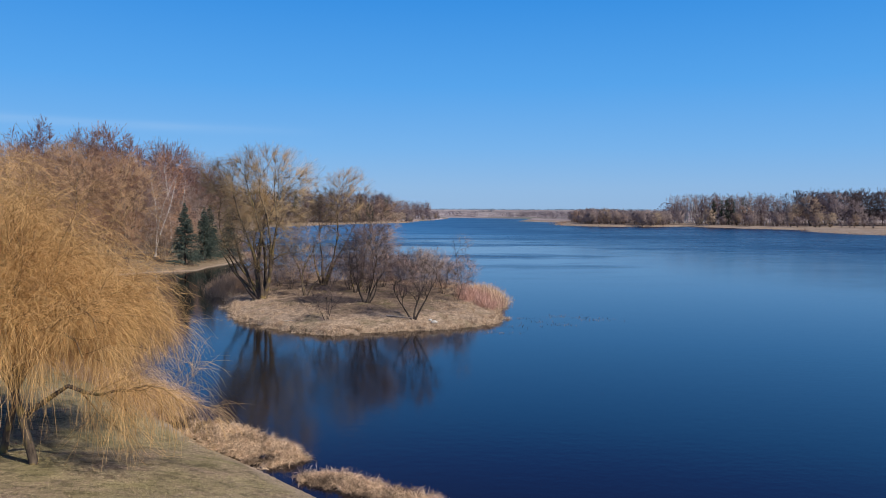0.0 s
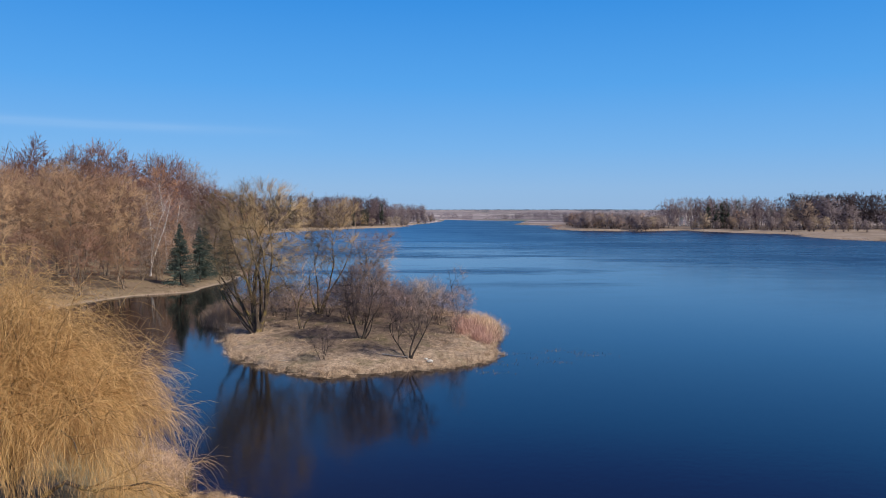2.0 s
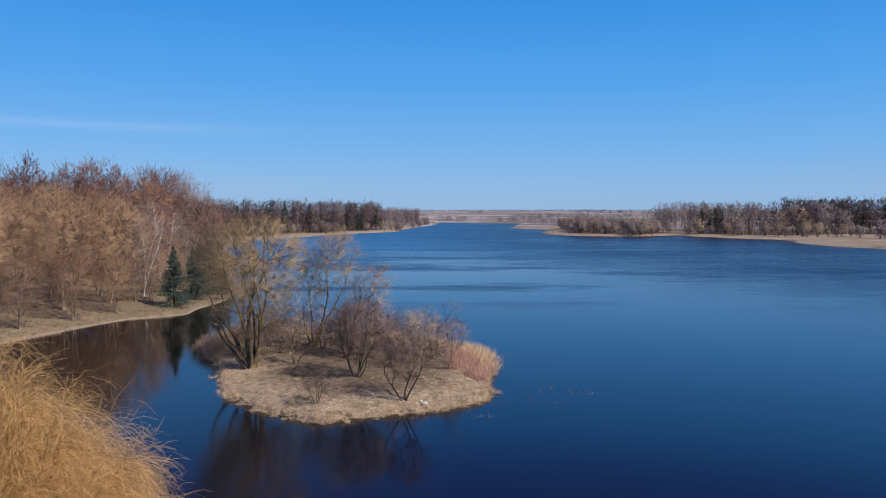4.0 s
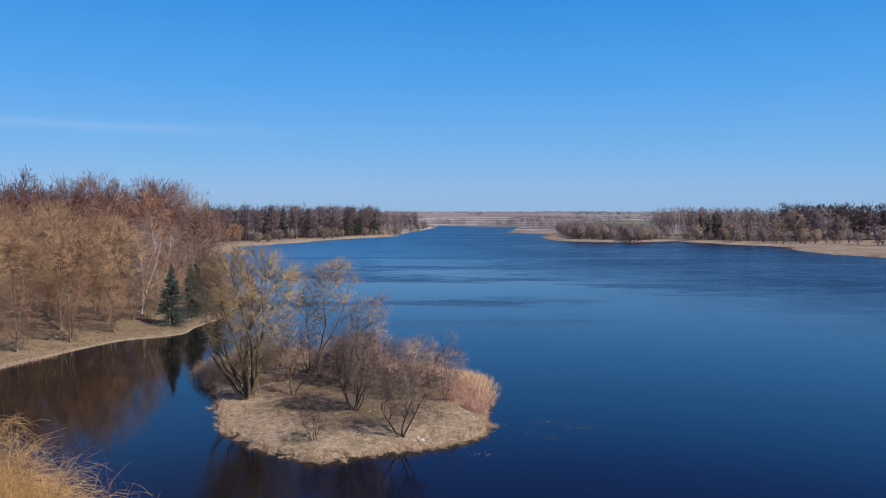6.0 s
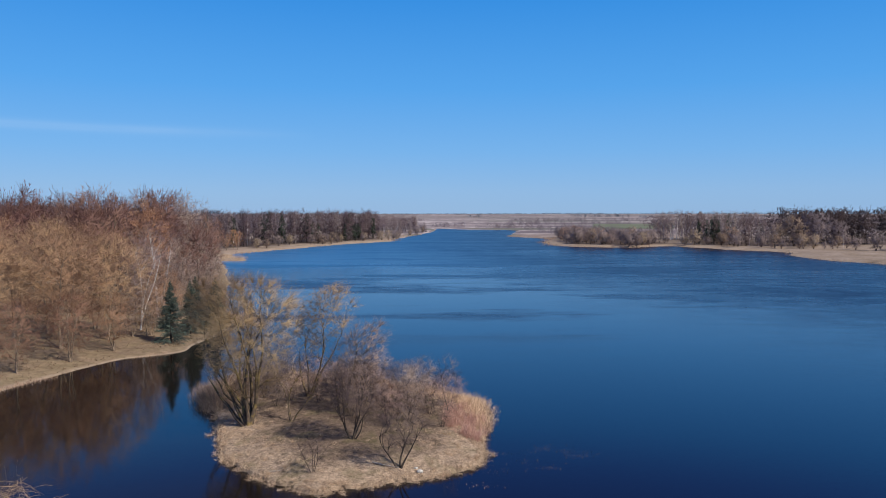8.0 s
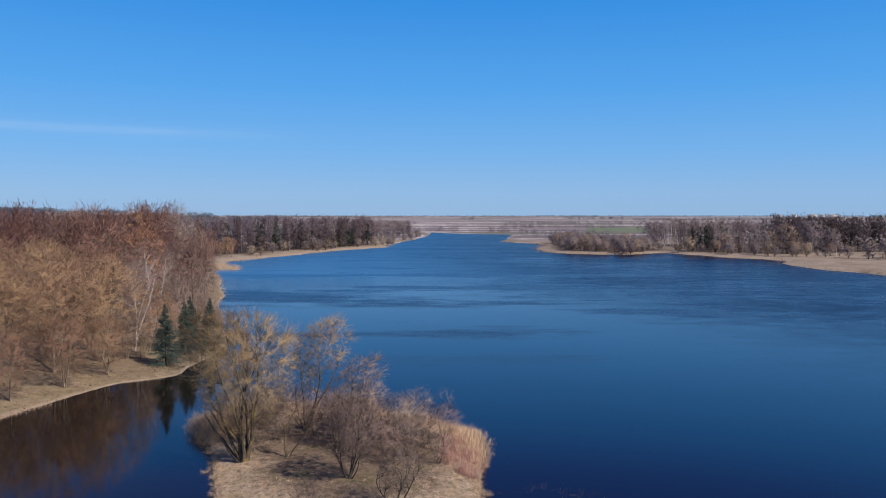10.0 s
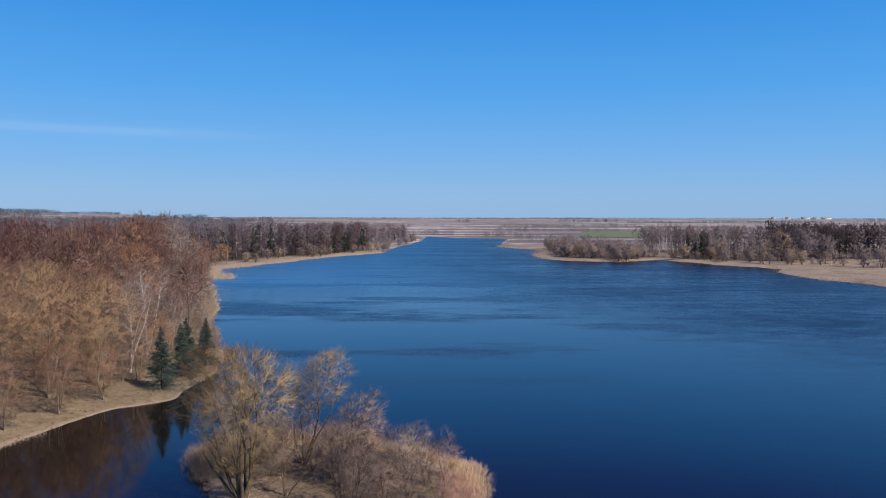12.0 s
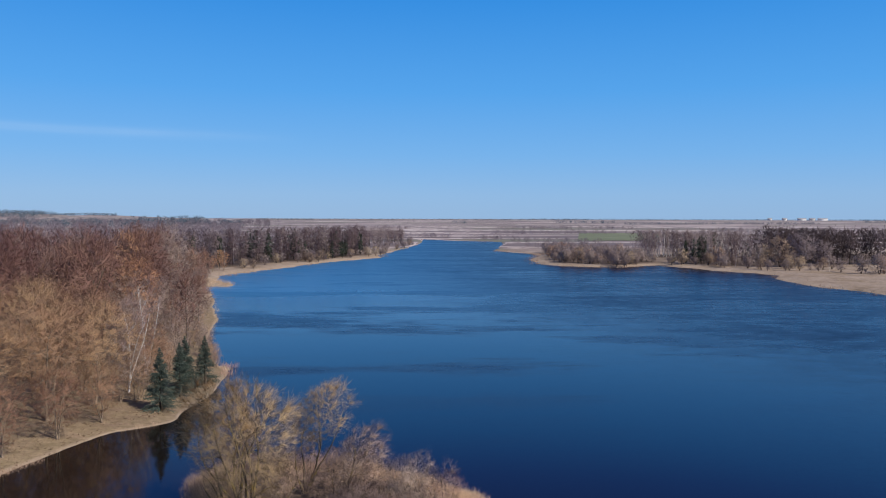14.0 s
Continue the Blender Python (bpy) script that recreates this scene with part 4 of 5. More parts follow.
island_tree("shrub", -6.75, 62.3, 14, M_BARK_DARK, M_PURPLE_TWIG, "dense round dark purple-brown bare bush", "bush", height=6.6, spread=3.0, low=0.22, shift=(0.5, 0.0), lumps=0.2,
            ways=((-0.6, 0.0, 0.8), (-0.2, 0.25, 1.0), (0.1, -0.2, 1.0), (0.5, 0.1, 0.9), (0.2, 0.45, 0.8), (0.9, -0.1, 0.6)), r0=0.10, limbs=20, branches=240, twigs=2400, fine=6, fine_len=0.3, fine_w=0.009,
            twig_w=0.008, stem_wig=0.12, stem_top=0.55, limb_r=0.055, full=0.42, apart=0.6)
island_tree("shrub", -2.4, 56.7, 15, M_BARK_DARK, M_PURPLE_TWIG, "bare bush of two spreading dark stems near the shore", "bush", height=5.4, spread=2.1, low=0.28, shift=(0.4, 0.1), lumps=0.3,
            ways=((-0.6, 0.1, 0.7), (0.22, 0.0, 1.0), (0.0, 0.25, 0.85)), r0=0.10, limbs=12, branches=110, twigs=900, fine=6, fine_len=0.3, fine_w=0.008, twig_w=0.007, stem_wig=0.10, limb_r=0.05, apart=0.7)
island_tree("shrub", -8.9, 55.6, 16, M_BARK_DARK, M_PURPLE_TWIG, "small thin bare shrub in the dead grass", "bush", height=2.7, spread=1.4, low=0.12, lumps=0.4,
            ways=((-0.5, 0.0), (0.1, 0.3), (0.45, 0.0), (0.0, -0.3)), r0=0.03, limbs=9, branches=60, twigs=420, fine=4, fine_len=0.25, fine_w=0.008, twig_w=0.006, limb_r=0.02)
island_tree("tree", 1.4, 70.5, 17, M_BARK, M_GREY_TWIG, "slender young bare tree at the island's edge", "tree", height=6.3, spread=1.1, low=0.35, lumps=0.3,
            r0=0.05, limbs=10, branches=40, twigs=150, fine=3, fine_len=0.35, fine_w=0.009, twig_w=0.006, stem_top=0.92, sides=5, limb_r=0.02)
thicket = [grown_meshes("thicket_shrub", M_BARK_DARK, m, 20 + k, height=3.7, spread=1.9, low=0.1, lumps=0.3, ways=((-0.4, 0.0), (0.4, 0.1), (0.0, 0.4), (0.05, -0.4), (0.0, 0.05)), r0=0.03, limbs=12, branches=70,
                        twigs=520, fine=5, fine_len=0.28, fine_w=0.010, twig_w=0.008, sides=4, segs=(5, 3, 2, 1), limb_r=0.02) for k, m in enumerate((M_PURPLE_TWIG, M_GREY_TWIG, M_THICKET_TWIG))]
rng = np.random.default_rng(77)
for k, (x, y) in enumerate([(-4.5, 70), (-2.2, 68), (-0.4, 71), (0.8, 67), (-3, 74), (-6.5, 74.5), (-0.5, 76), (-9, 77), (-11, 83), (-16.5, 79), (-18.5, 75), (-14.5, 76),
                            (-8, 81), (-3.5, 79), (-19, 82), (-7.5, 69), (-15.5, 73.5), (-11.5, 74.5), (-9.5, 72.5), (-17.5, 77.5), (-13, 80.5), (-5.5, 77), (-2, 72.5), (1.6, 74.5), (-15.5, 82.5),
                            (-6.5, 83), (-20.5, 78.5), (-10, 79), (-1.5, 78.5), (-4, 66.5)]):
    plant("thicket_shrub", thicket[k % 3], x, y, on_island(x, y), "low bare twiggy shrub in the island thicket", "bush", "island thicket", rng.random() * 360, 0.8 + 0.4 * rng.random())


def reed_bed(name, pts, n, seed, h, mat, label, category="reeds", base=-0.1, lean=0.34, radius=0.009, each=9):
    r = np.random.default_rng(seed)
    xy = scatter(smooth_line(pts, True), n, r)
    xy = xy + r.normal(0, 0.45, xy.shape)
    zi, d = island_height(xy[:, 0], xy[:, 1])
    rim = inside_and_distance(smooth_line(pts, True), xy[:, 0], xy[:, 1])
    h = h * (0.45 + 0.55 * np.clip((rim + 0.5) / 1.6, 0, 1)) * (1 + 0.3 * wavy(xy[:, 0], xy[:, 1], 0.9, seed))
    k = np.repeat(np.arange(n), each)
    a, out = r.random(len(k)) * 6.28, np.abs(r.normal(0, lean, len(k)))
    way = np.stack([np.cos(a) * out, np.sin(a) * out, np.ones(len(k))], 1)
    foot = np.concatenate([xy[k] + r.normal(0, 0.16, (len(k), 2)), np.where(d > 0, zi, base)[k][:, None]], 1)
    P, R = run(foot, way, h[k] * (0.45 + 0.65 * r.random(len(k))), np.full(len(k), radius), 3, r, -0.10, 0.2, 0.5)
    g = ribbons(P, R, r)
    return stuff(name, mesh_from(name, *g, mat), label, category)


reed_bed("reed_bed", [(4.4, 68), (5.6, 73), (5.4, 78), (2.2, 81.5), (-4, 86), (-8, 87.5), (-6, 84), (-1, 80), (2.5, 76), (3.2, 71)], 950, 31, 1.25, M_REED_PINK, "dense belt of tall dry tan reeds along the island")
reed_bed("reed_bed", [(-26.2, 85), (-25.6, 80), (-22.8, 75), (-20.5, 75.5), (-19.5, 80), (-21.5, 86)], 650, 32, 1.9, M_REED_BROWN, "belt of brown dry reeds standing in the water")
reed_bed("reed_bed", [(-22, 86), (-14, 88), (-6, 87), (-6, 84), (-14, 85), (-20, 83)], 450, 33, 2.1, M_REED_BROWN, "brown dry reeds on the island's far shore")


def red_stems():
    r = np.random.default_rng(34)
    xy = scatter(smooth_line([(2.0, 66), (3.5, 63), (4.3, 65.5), (4.9, 71), (3.0, 74), (0.4, 73), (0.6, 69)], True), 58, r)
    return tufts(r, xy, island_height(xy[:, 0], xy[:, 1])[0] - 0.05, 75, 1.0, 0.009, 3, 0.5, -0.06, 0.14)


stuff("red_stem_patch", mesh_from("red_stem_patch", *red_stems(), M_PINK_TWIG), "mounds of pinkish red bare stems by the shore", "shrubs")


def island_grass():
    r = np.random.default_rng(35)
    xy = scatter(ISLAND, 1500, r)
    z, d = island_height(xy[:, 0], xy[:, 1])
    keep = (d < 4.0 + 2.0 * wavy(xy[:, 0], xy[:, 1], 0.7, 2)) | (r.random(len(d)) < 0.12)
    body = tufts(r, xy[keep], z[keep] - 0.03, 26, 0.40, 0.010, 2)
    edge = ISLAND[r.integers(0, len(ISLAND), 420)] + r.normal(0, 0.3, (420, 2))
    z, d = island_height(edge[:, 0], edge[:, 1])
    return joined(body, tufts(r, edge, np.maximum(z, 0.02), 26, 0.55, 0.011, 3))


stuff("dead_grass", mesh_from("dead_grass", *island_grass(), M_DRY_GRASS), "matted pale dead grass covering the island", "grass")

# ---- wooded left shore ----
sp = [spruce_meshes(50 + k, 9.3, 2.75) for k in range(2)]
for k, (x, y, s) in enumerate([(-39.9, 113.2, 1.0), (-39.7, 121.5, 0.92), (-40.3, 126.0, 0.95), (-38.5, 131.0, 0.9)]):
    plant("spruce", sp[k % 2], x, y, float(land_at(x, y)[0]), "dense blue-green spruce standing on the shore", "conifer", "spruces on the shore", k * 77.0, s, ("trunk", "foliage"))

TWO, THREE = ((-0.16, 0.05), (0.17, -0.05)), ((-0.24, 0.0), (0.12, 0.2), (0.18, -0.16))
SHORE = dict(sides=5, segs=(8, 5, 2, 1))
KINDS = {
    "tan": [grown_meshes("tan_tree", M_BARK_TAN, M_TAN_TWIG, 100 + k, height=13, spread=5.0, low=0.14, lumps=0.3, widest=0.5, ways=(((0.02, 0.03),), TWO, THREE, TWO)[k], r0=0.2, limbs=22, branches=150, twigs=1100, fine=11,
                         fine_len=0.42, fine_w=0.022, twig_w=0.012, limb_r=0.10, full=0.36, stem_wig=0.08, forward=0.8, lift=0.1, **SHORE) for k in range(4)],
    "red": [grown_meshes("alder", M_BARK, M_RED_TWIG, 120 + k, height=22, spread=4.1, low=0.34, lumps=0.5, ways=((0.02, 0.02),), r0=0.24, limbs=18, branches=90, twigs=520, fine=12, fine_len=0.48, fine_w=0.05,
                         twig_w=0.02, limb_r=0.09, full=0.34, stem_top=0.78, widest=0.5, forward=0.35, lift=0.0, twiggy=True, **SHORE) for k in range(4)],
    "orange": [grown_meshes("orange_willow", M_BARK_PALE, M_ORANGE_TWIG, 140 + k, height=17, spread=5.0, low=0.15, lumps=0.35, ways=THREE, r0=0.18, limbs=20, branches=110, twigs=560, fine=11, fine_len=0.4,
                            fine_w=0.035, twig_w=0.018, **SHORE) for k in range(2)],
    "grey": [grown_meshes("poplar", M_BARK_PALE, M_GREY_TWIG, 150 + k, height=20, spread=4.1, low=0.18, lumps=0.35, ways=TWO, r0=0.24, limbs=20, branches=100, twigs=440, fine=10, fine_len=0.4, fine_w=0.034,
                          twig_w=0.018, limb_r=0.1, **SHORE) for k in range(3)],
    "young_grey": [grown_meshes("young_poplar", M_BARK_TAN, M_GREY_TWIG, 155 + k, height=20, spread=5.6, low=0.08, lumps=0.35, ways=THREE, r0=0.2, limbs=14, branches=70, twigs=300, fine=7, fine_len=1.0, fine_w=0.05,
                                twig_w=0.03, limb_r=0.08, sides=4, segs=(5, 4, 2, 1)) for k in range(3)],
    "young_tan": [grown_meshes("young_tan_tree", M_BARK_TAN, M_TAN_TWIG, 158 + k, height=13, spread=4.7, low=0.08, lumps=0.35, ways=THREE, r0=0.13, limbs=14, branches=70, twigs=300, fine=7, fine_len=0.7, fine_w=0.035,
                               twig_w=0.02, limb_r=0.06, sides=4, segs=(5, 4, 2, 1)) for k in range(2)],
    "birch": [grown_meshes("birch", M_BIRCH, M_BIRCH_TWIG, 160 + k, height=16, spread=3.4, low=0.25, lumps=0.35, ways=((-0.02, 0.0), (0.12, 0.05, 0.95), (0.2, -0.1, 0.85)), r0=0.14, limbs=16, branches=60, twigs=560,
                           fine=9, fine_len=0.42, fine_w=0.018, twig_w=0.012, limb_r=0.06, stem_top=0.88, lift=-0.1, sides=6, segs=(9, 5, 2, 1)) for k in range(2)],
}
LABELS = {"tan": "bare broad tree with tan brown twigs on the wooded shore", "red": "tall bare alder with red-brown crown in the wood",
          "orange": "bare willow with a glowing orange crown", "grey": "tall bare grey-brown poplar in the wood", "birch": "bare birch with white trunk and mauve-brown twigs",
          "young_grey": "low bare grey-brown tree at the edge of the wood", "young_tan": "low bare tan tree at the edge of the wood"}
NAMES = {"tan": "tree", "red": "alder", "orange": "willow", "grey": "poplar", "birch": "birch", "young_grey": "poplar", "young_tan": "tree"}
rng = np.random.default_rng(7)


def shore_tree(kind, x, y, size):
    if kind == "red":
        size *= float(np.interp(y, [130, 200], [0.98, 1.08]))
    plant(NAMES[kind], KINDS[kind][int(rng.integers(len(KINDS[kind])))], x, y, float(land_at(x, y)[0]), LABELS[kind], "tree", "wooded left shore", rng.random() * 360, size)


for kind, x, y, size in [("tan", -50.6, 90.8, 0.72), ("tan", -47.9, 98.6, 0.72), ("tan", -45.6, 106.4, 0.66), ("tan", -57.5, 97.0, 1.22), ("tan", -52.6, 105.5, 1.36), ("tan", -49.6, 113.5, 1.26),
                         ("tan", -66.5, 108.0, 1.38), ("tan", -60.5, 117.5, 1.42), ("tan", -72.5, 121.0, 1.45), ("tan", -55.5, 123.0, 1.36), ("tan", -66.5, 130.0, 1.38), ("tan", -80.0, 134.0, 1.48),
                         ("birch", -48.2, 122.6, 0.98), ("birch", -51.5, 139.0, 1.15), ("birch", -103.0, 172.0, 1.15), ("tan", -47.0, 128.0, 0.8), ("young_grey", -50.0, 129.0, 0.5), ("young_grey", -44.8, 118.5, 0.42), ("young_grey", -47.0, 116.5, 0.4), ("young_tan", -43.4, 124.5, 0.5), ("young_tan", -45.3, 117.8, 0.6),
                         ("tan", -47.5, 134.5, 0.55), ("young_grey", -46.5, 137.0, 0.5), ("young_grey", -47.0, 145.0, 0.55), ("red", -50.5, 152.0, 0.6),
                         ("orange", -59.5, 156.0, 1.2), ("orange", -87.0, 221.0, 1.45), ("orange", -110.0, 296.0, 1.4),
                         ("grey", -76.5, 229.0, 1.3), ("grey", -80.0, 236.0, 1.35), ("grey", -84.0, 244.0, 1.25), ("grey", -77.0, 243.0, 1.2), ("grey", -74.0, 222.0, 1.1),
                         ("orange", -88.0, 268.0, 0.9), ("orange", -95.0, 285.0, 0.85), ("orange", -106.0, 398.0, 0.6), ("orange", -111.0, 408.0, 0.65), ("orange", -109.0, 388.0, 0.5), ("tan", -117.0, 398.0, 0.75), ("orange", -119.0, 388.0, 0.7)]:
    shore_tree(kind, x, y, size)


def wood_places(poly, step, seed):
    r = np.random.default_rng(seed)
    lo, hi = poly.min(0), poly.max(0)
    X, Y = np.meshgrid(np.arange(lo[0], hi[0], step), np.arange(lo[1], hi[1], step))
    X, Y = X + r.uniform(-0.38, 0.38, X.shape) * step, Y + r.uniform(-0.38, 0.38, X.shape) * step
    ok = inside_and_distance(poly, X, Y) > 0
    return np.stack([X[ok], Y[ok]], 1)


WOOD = np.array([(-66, 131), (-59, 145), (-66, 180), (-74, 215), (-88, 262), (-103, 306), (-118, 345), (-250, 390), (-190, 310), (-128, 205), (-84, 134)], float)
places = wood_places(WOOD, 8.2, 3)
for cx, cy in ((-84, 217), (-79, 207), (-79, 236), (-110, 296)):
    places = places[np.hypot(places[:, 0] - cx, places[:, 1] - cy) > 8]


def by_the_birches(x, y):
    return any(math.hypot(x - bx, y - by) < 5.5 for bx, by in ((-48.2, 122.6), (-51.5, 139), (-58.5, 157)))


front = (inside_and_distance(LAKE, places[:, 0], places[:, 1]) > -34) & (places[:, 1] < 250) | (places[:, 1] < 165)
for x, y in places[front]:
    if not by_the_birches(x, y):
        kind = rng.choice(["red", "grey", "tan"], p=[0.72, 0.16, 0.12])
        shore_tree(kind, x, y, (0.78 + 0.34 * rng.random()) * (1.35 if kind == "tan" else 1.0))
SMALL = dict(sides=4, segs=(4, 3, 1, 1), limbs=8, branches=30, stem_top=0.75, twiggy=True)
DEEP = {
    "red": (M_BARK, M_RED_TWIG, dict(height=22, spread=4.2, low=0.34, lumps=0.5, r0=0.2, twigs=130, fine=7, fine_len=0.75, fine_w=0.075, twig_w=0.03, forward=0.3, **SMALL)),
    "grey": (M_BARK, M_GREY_TWIG, dict(height=21, spread=4.0, low=0.3, lumps=0.4, r0=0.2, twigs=130, fine=6, fine_len=0.75, fine_w=0.06, twig_w=0.03, **SMALL)),
    "tan": (M_BARK, M_TAN_TWIG, dict(height=20, spread=4.2, low=0.3, lumps=0.4, r0=0.2, twigs=130, fine=6, fine_len=0.75, fine_w=0.06, twig_w=0.03, **SMALL)),
}
wood_stuff("deep_wood", "deep bare red-brown alder wood behind the shore", DEEP, places[~front], 0.92, 1.18, 70, {"red": 7, "grey": 2.5, "tan": 1.0}, 0.75)
EDGE = np.array([(-46, 140), (-46, 152), (-54.5, 178), (-65.5, 225), (-82, 278), (-95, 306), (-103, 306), (-88, 262), (-74, 215), (-66, 180), (-59, 145)], float)
for x, y in wood_places(EDGE, 6.0, 4):
    if not by_the_birches(x, y):
        shore_tree(rng.choice(["young_grey", "young_tan", "red"], p=[0.6, 0.22, 0.18]), x, y, 0.5 + 0.32 * rng.random())

SHORE_EDGE = smooth_line([(-40.5, 147), (-46.0, 156), (-55.0, 181), (-66.0, 228), (-83, 281)], False, 7)
for x, y in SHORE_EDGE:
    shore_tree(rng.choice(["young_grey", "young_tan"]), x + rng.normal(0, 0.6), y + rng.normal(0, 1.5), 0.2 + 0.18 * rng.random())



def shore_tussocks():
    r = np.random.default_rng(95)
    xy = scatter(np.array([(-52, 84), (-48.3, 88), (-45.4, 98), (-42.6, 104.5), (-38.5, 109), (-38, 128), (-40, 142), (-54, 140), (-62, 112), (-58, 88)], float), 1900, r)
    xy = xy[wavy(xy[:, 0], xy[:, 1], 0.5, 4) > -0.25]
    return tufts(r, xy, land_at(xy[:, 0], xy[:, 1]) - 0.03, 9, 0.34, 0.02, 2)


stuff("shore_grass", mesh_from("shore_grass", *shore_tussocks(), M_REED_DARK), "patchy brown dead grass under the shore trees", "grass")

# ---- far woods ----
FINE = dict(sides=3, segs=(4, 3, 1, 1), limbs=7, branches=26, stem_top=0.75, forward=0.9, twiggy=True)
BUSHY = {**FINE, "stem_top": 0.6, "ways": THREE}
FAR_KIND = {
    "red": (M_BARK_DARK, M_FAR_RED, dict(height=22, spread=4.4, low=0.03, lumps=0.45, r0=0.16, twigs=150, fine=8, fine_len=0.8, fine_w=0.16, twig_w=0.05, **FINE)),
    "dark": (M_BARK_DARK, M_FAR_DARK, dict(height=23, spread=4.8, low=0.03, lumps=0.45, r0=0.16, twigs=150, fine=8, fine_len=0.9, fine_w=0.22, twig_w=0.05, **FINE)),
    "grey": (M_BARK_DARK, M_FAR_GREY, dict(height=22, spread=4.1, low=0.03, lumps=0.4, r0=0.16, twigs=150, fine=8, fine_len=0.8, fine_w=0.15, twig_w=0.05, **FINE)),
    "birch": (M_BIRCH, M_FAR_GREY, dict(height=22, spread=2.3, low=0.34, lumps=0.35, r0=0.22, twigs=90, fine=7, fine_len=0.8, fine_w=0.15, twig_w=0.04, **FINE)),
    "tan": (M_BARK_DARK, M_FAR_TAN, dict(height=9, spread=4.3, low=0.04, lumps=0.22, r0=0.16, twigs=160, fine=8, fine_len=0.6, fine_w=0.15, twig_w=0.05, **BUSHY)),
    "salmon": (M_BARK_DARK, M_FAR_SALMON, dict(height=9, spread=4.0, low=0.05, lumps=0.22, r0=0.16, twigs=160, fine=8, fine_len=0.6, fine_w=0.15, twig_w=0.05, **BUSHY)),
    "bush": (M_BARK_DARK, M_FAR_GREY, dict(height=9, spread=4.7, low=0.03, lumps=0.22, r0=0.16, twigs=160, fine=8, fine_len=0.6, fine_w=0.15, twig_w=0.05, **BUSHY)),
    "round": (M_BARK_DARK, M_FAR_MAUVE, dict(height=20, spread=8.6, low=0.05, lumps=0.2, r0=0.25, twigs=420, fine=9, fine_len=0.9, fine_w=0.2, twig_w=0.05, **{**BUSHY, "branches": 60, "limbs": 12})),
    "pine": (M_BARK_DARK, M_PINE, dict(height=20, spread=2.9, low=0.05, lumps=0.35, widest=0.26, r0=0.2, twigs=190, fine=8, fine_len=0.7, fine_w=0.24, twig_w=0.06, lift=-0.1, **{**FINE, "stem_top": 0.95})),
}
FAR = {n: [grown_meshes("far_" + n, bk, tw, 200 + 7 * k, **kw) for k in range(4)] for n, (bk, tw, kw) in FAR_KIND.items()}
FLABEL = {"dark": "tall dark bare tree in the far wood", "red": "tall bare red-brown tree in the far wood", "grey": "tall bare grey-brown tree in the far wood", "birch": "white-stemmed bare birch in the far wood",
          "tan": "low bare tan willow bush by the far shore", "bush": "low round bare grey-brown bush by the far shore", "pine": "dark green pine in the far wood",
          "salmon": "round bare salmon-brown willow by the far shore", "round": "broad round bare mauve-brown tree by the far meadow"}
FNAME = {"dark": "alder", "red": "alder", "grey": "tree", "birch": "birch", "tan": "willow_bush", "bush": "bush", "pine": "pine", "salmon": "willow_bush", "round": "tree"}


def far_tree(kind, x, y, size, group):
    plant(FNAME[kind], FAR[kind][int(rng.integers(len(FAR[kind])))], x, y, float(land_at(x, y)[0]) - 0.05, FLABEL[kind], "tree", group, rng.random() * 360, size)


def far_wood(poly, step, seed, share, group, low=0.9, high=1.2, depth=26, behind=42, dense=0.4):
    """The edge of a far wood as single trees, and all behind it as one mass."""
    names, p = list(share), np.array(list(share.values()))
    at = wood_places(np.array(poly, float), step, seed)
    off = -inside_and_distance(LAKE, at[:, 0], at[:, 1])
    at, off = at[off < depth + behind], off[off < depth + behind]
    edge = off < depth
    for x, y in at[edge]:
        far_tree(rng.choice(names, p=p / p.sum()), x, y, low + (high - low) * rng.random(), group)
    if (~edge).any():
        wood_stuff("far_wood", "far bare grey and red-brown wood behind the lake", FAR_KIND, at[~edge], low, high, seed, share, dense)


far_wood(FAR_WOODS["left"], 7.6, 21, {"red": 5.5, "grey": 1.6, "pine": 1.1, "birch": 0.4, "bush": 2.0}, "far left wood", 0.84, 1.02, 40)
far_wood(FAR_WOODS["left_tail"], 9, 22, {"grey": 3, "red": 2}, "far left wood", 0.65, 0.9, 20)
far_wood(FAR_WOODS["right"], 7.4, 23, {"red": 4, "grey": 2, "birch": 2, "pine": 0.5, "bush": 3.0, "tan": 0.3}, "far right wood", 0.72, 0.95, 34)
far_wood(FAR_WOODS["right_dark"], 7.0, 24, {"dark": 1}, "far right wood", 0.88, 1.02, 10, 120, 0.9)
far_wood(FAR_WOODS["right_birches"], 5.6, 26, {"birch": 6, "grey": 1}, "far right wood", 0.82, 1.0, 10, 190, 0.55)
far_wood(FAR_WOODS["point"], 8, 25, {"tan": 0.6, "salmon": 0.5, "bush": 4}, "bushes on the point", 0.6, 1.15, 20)
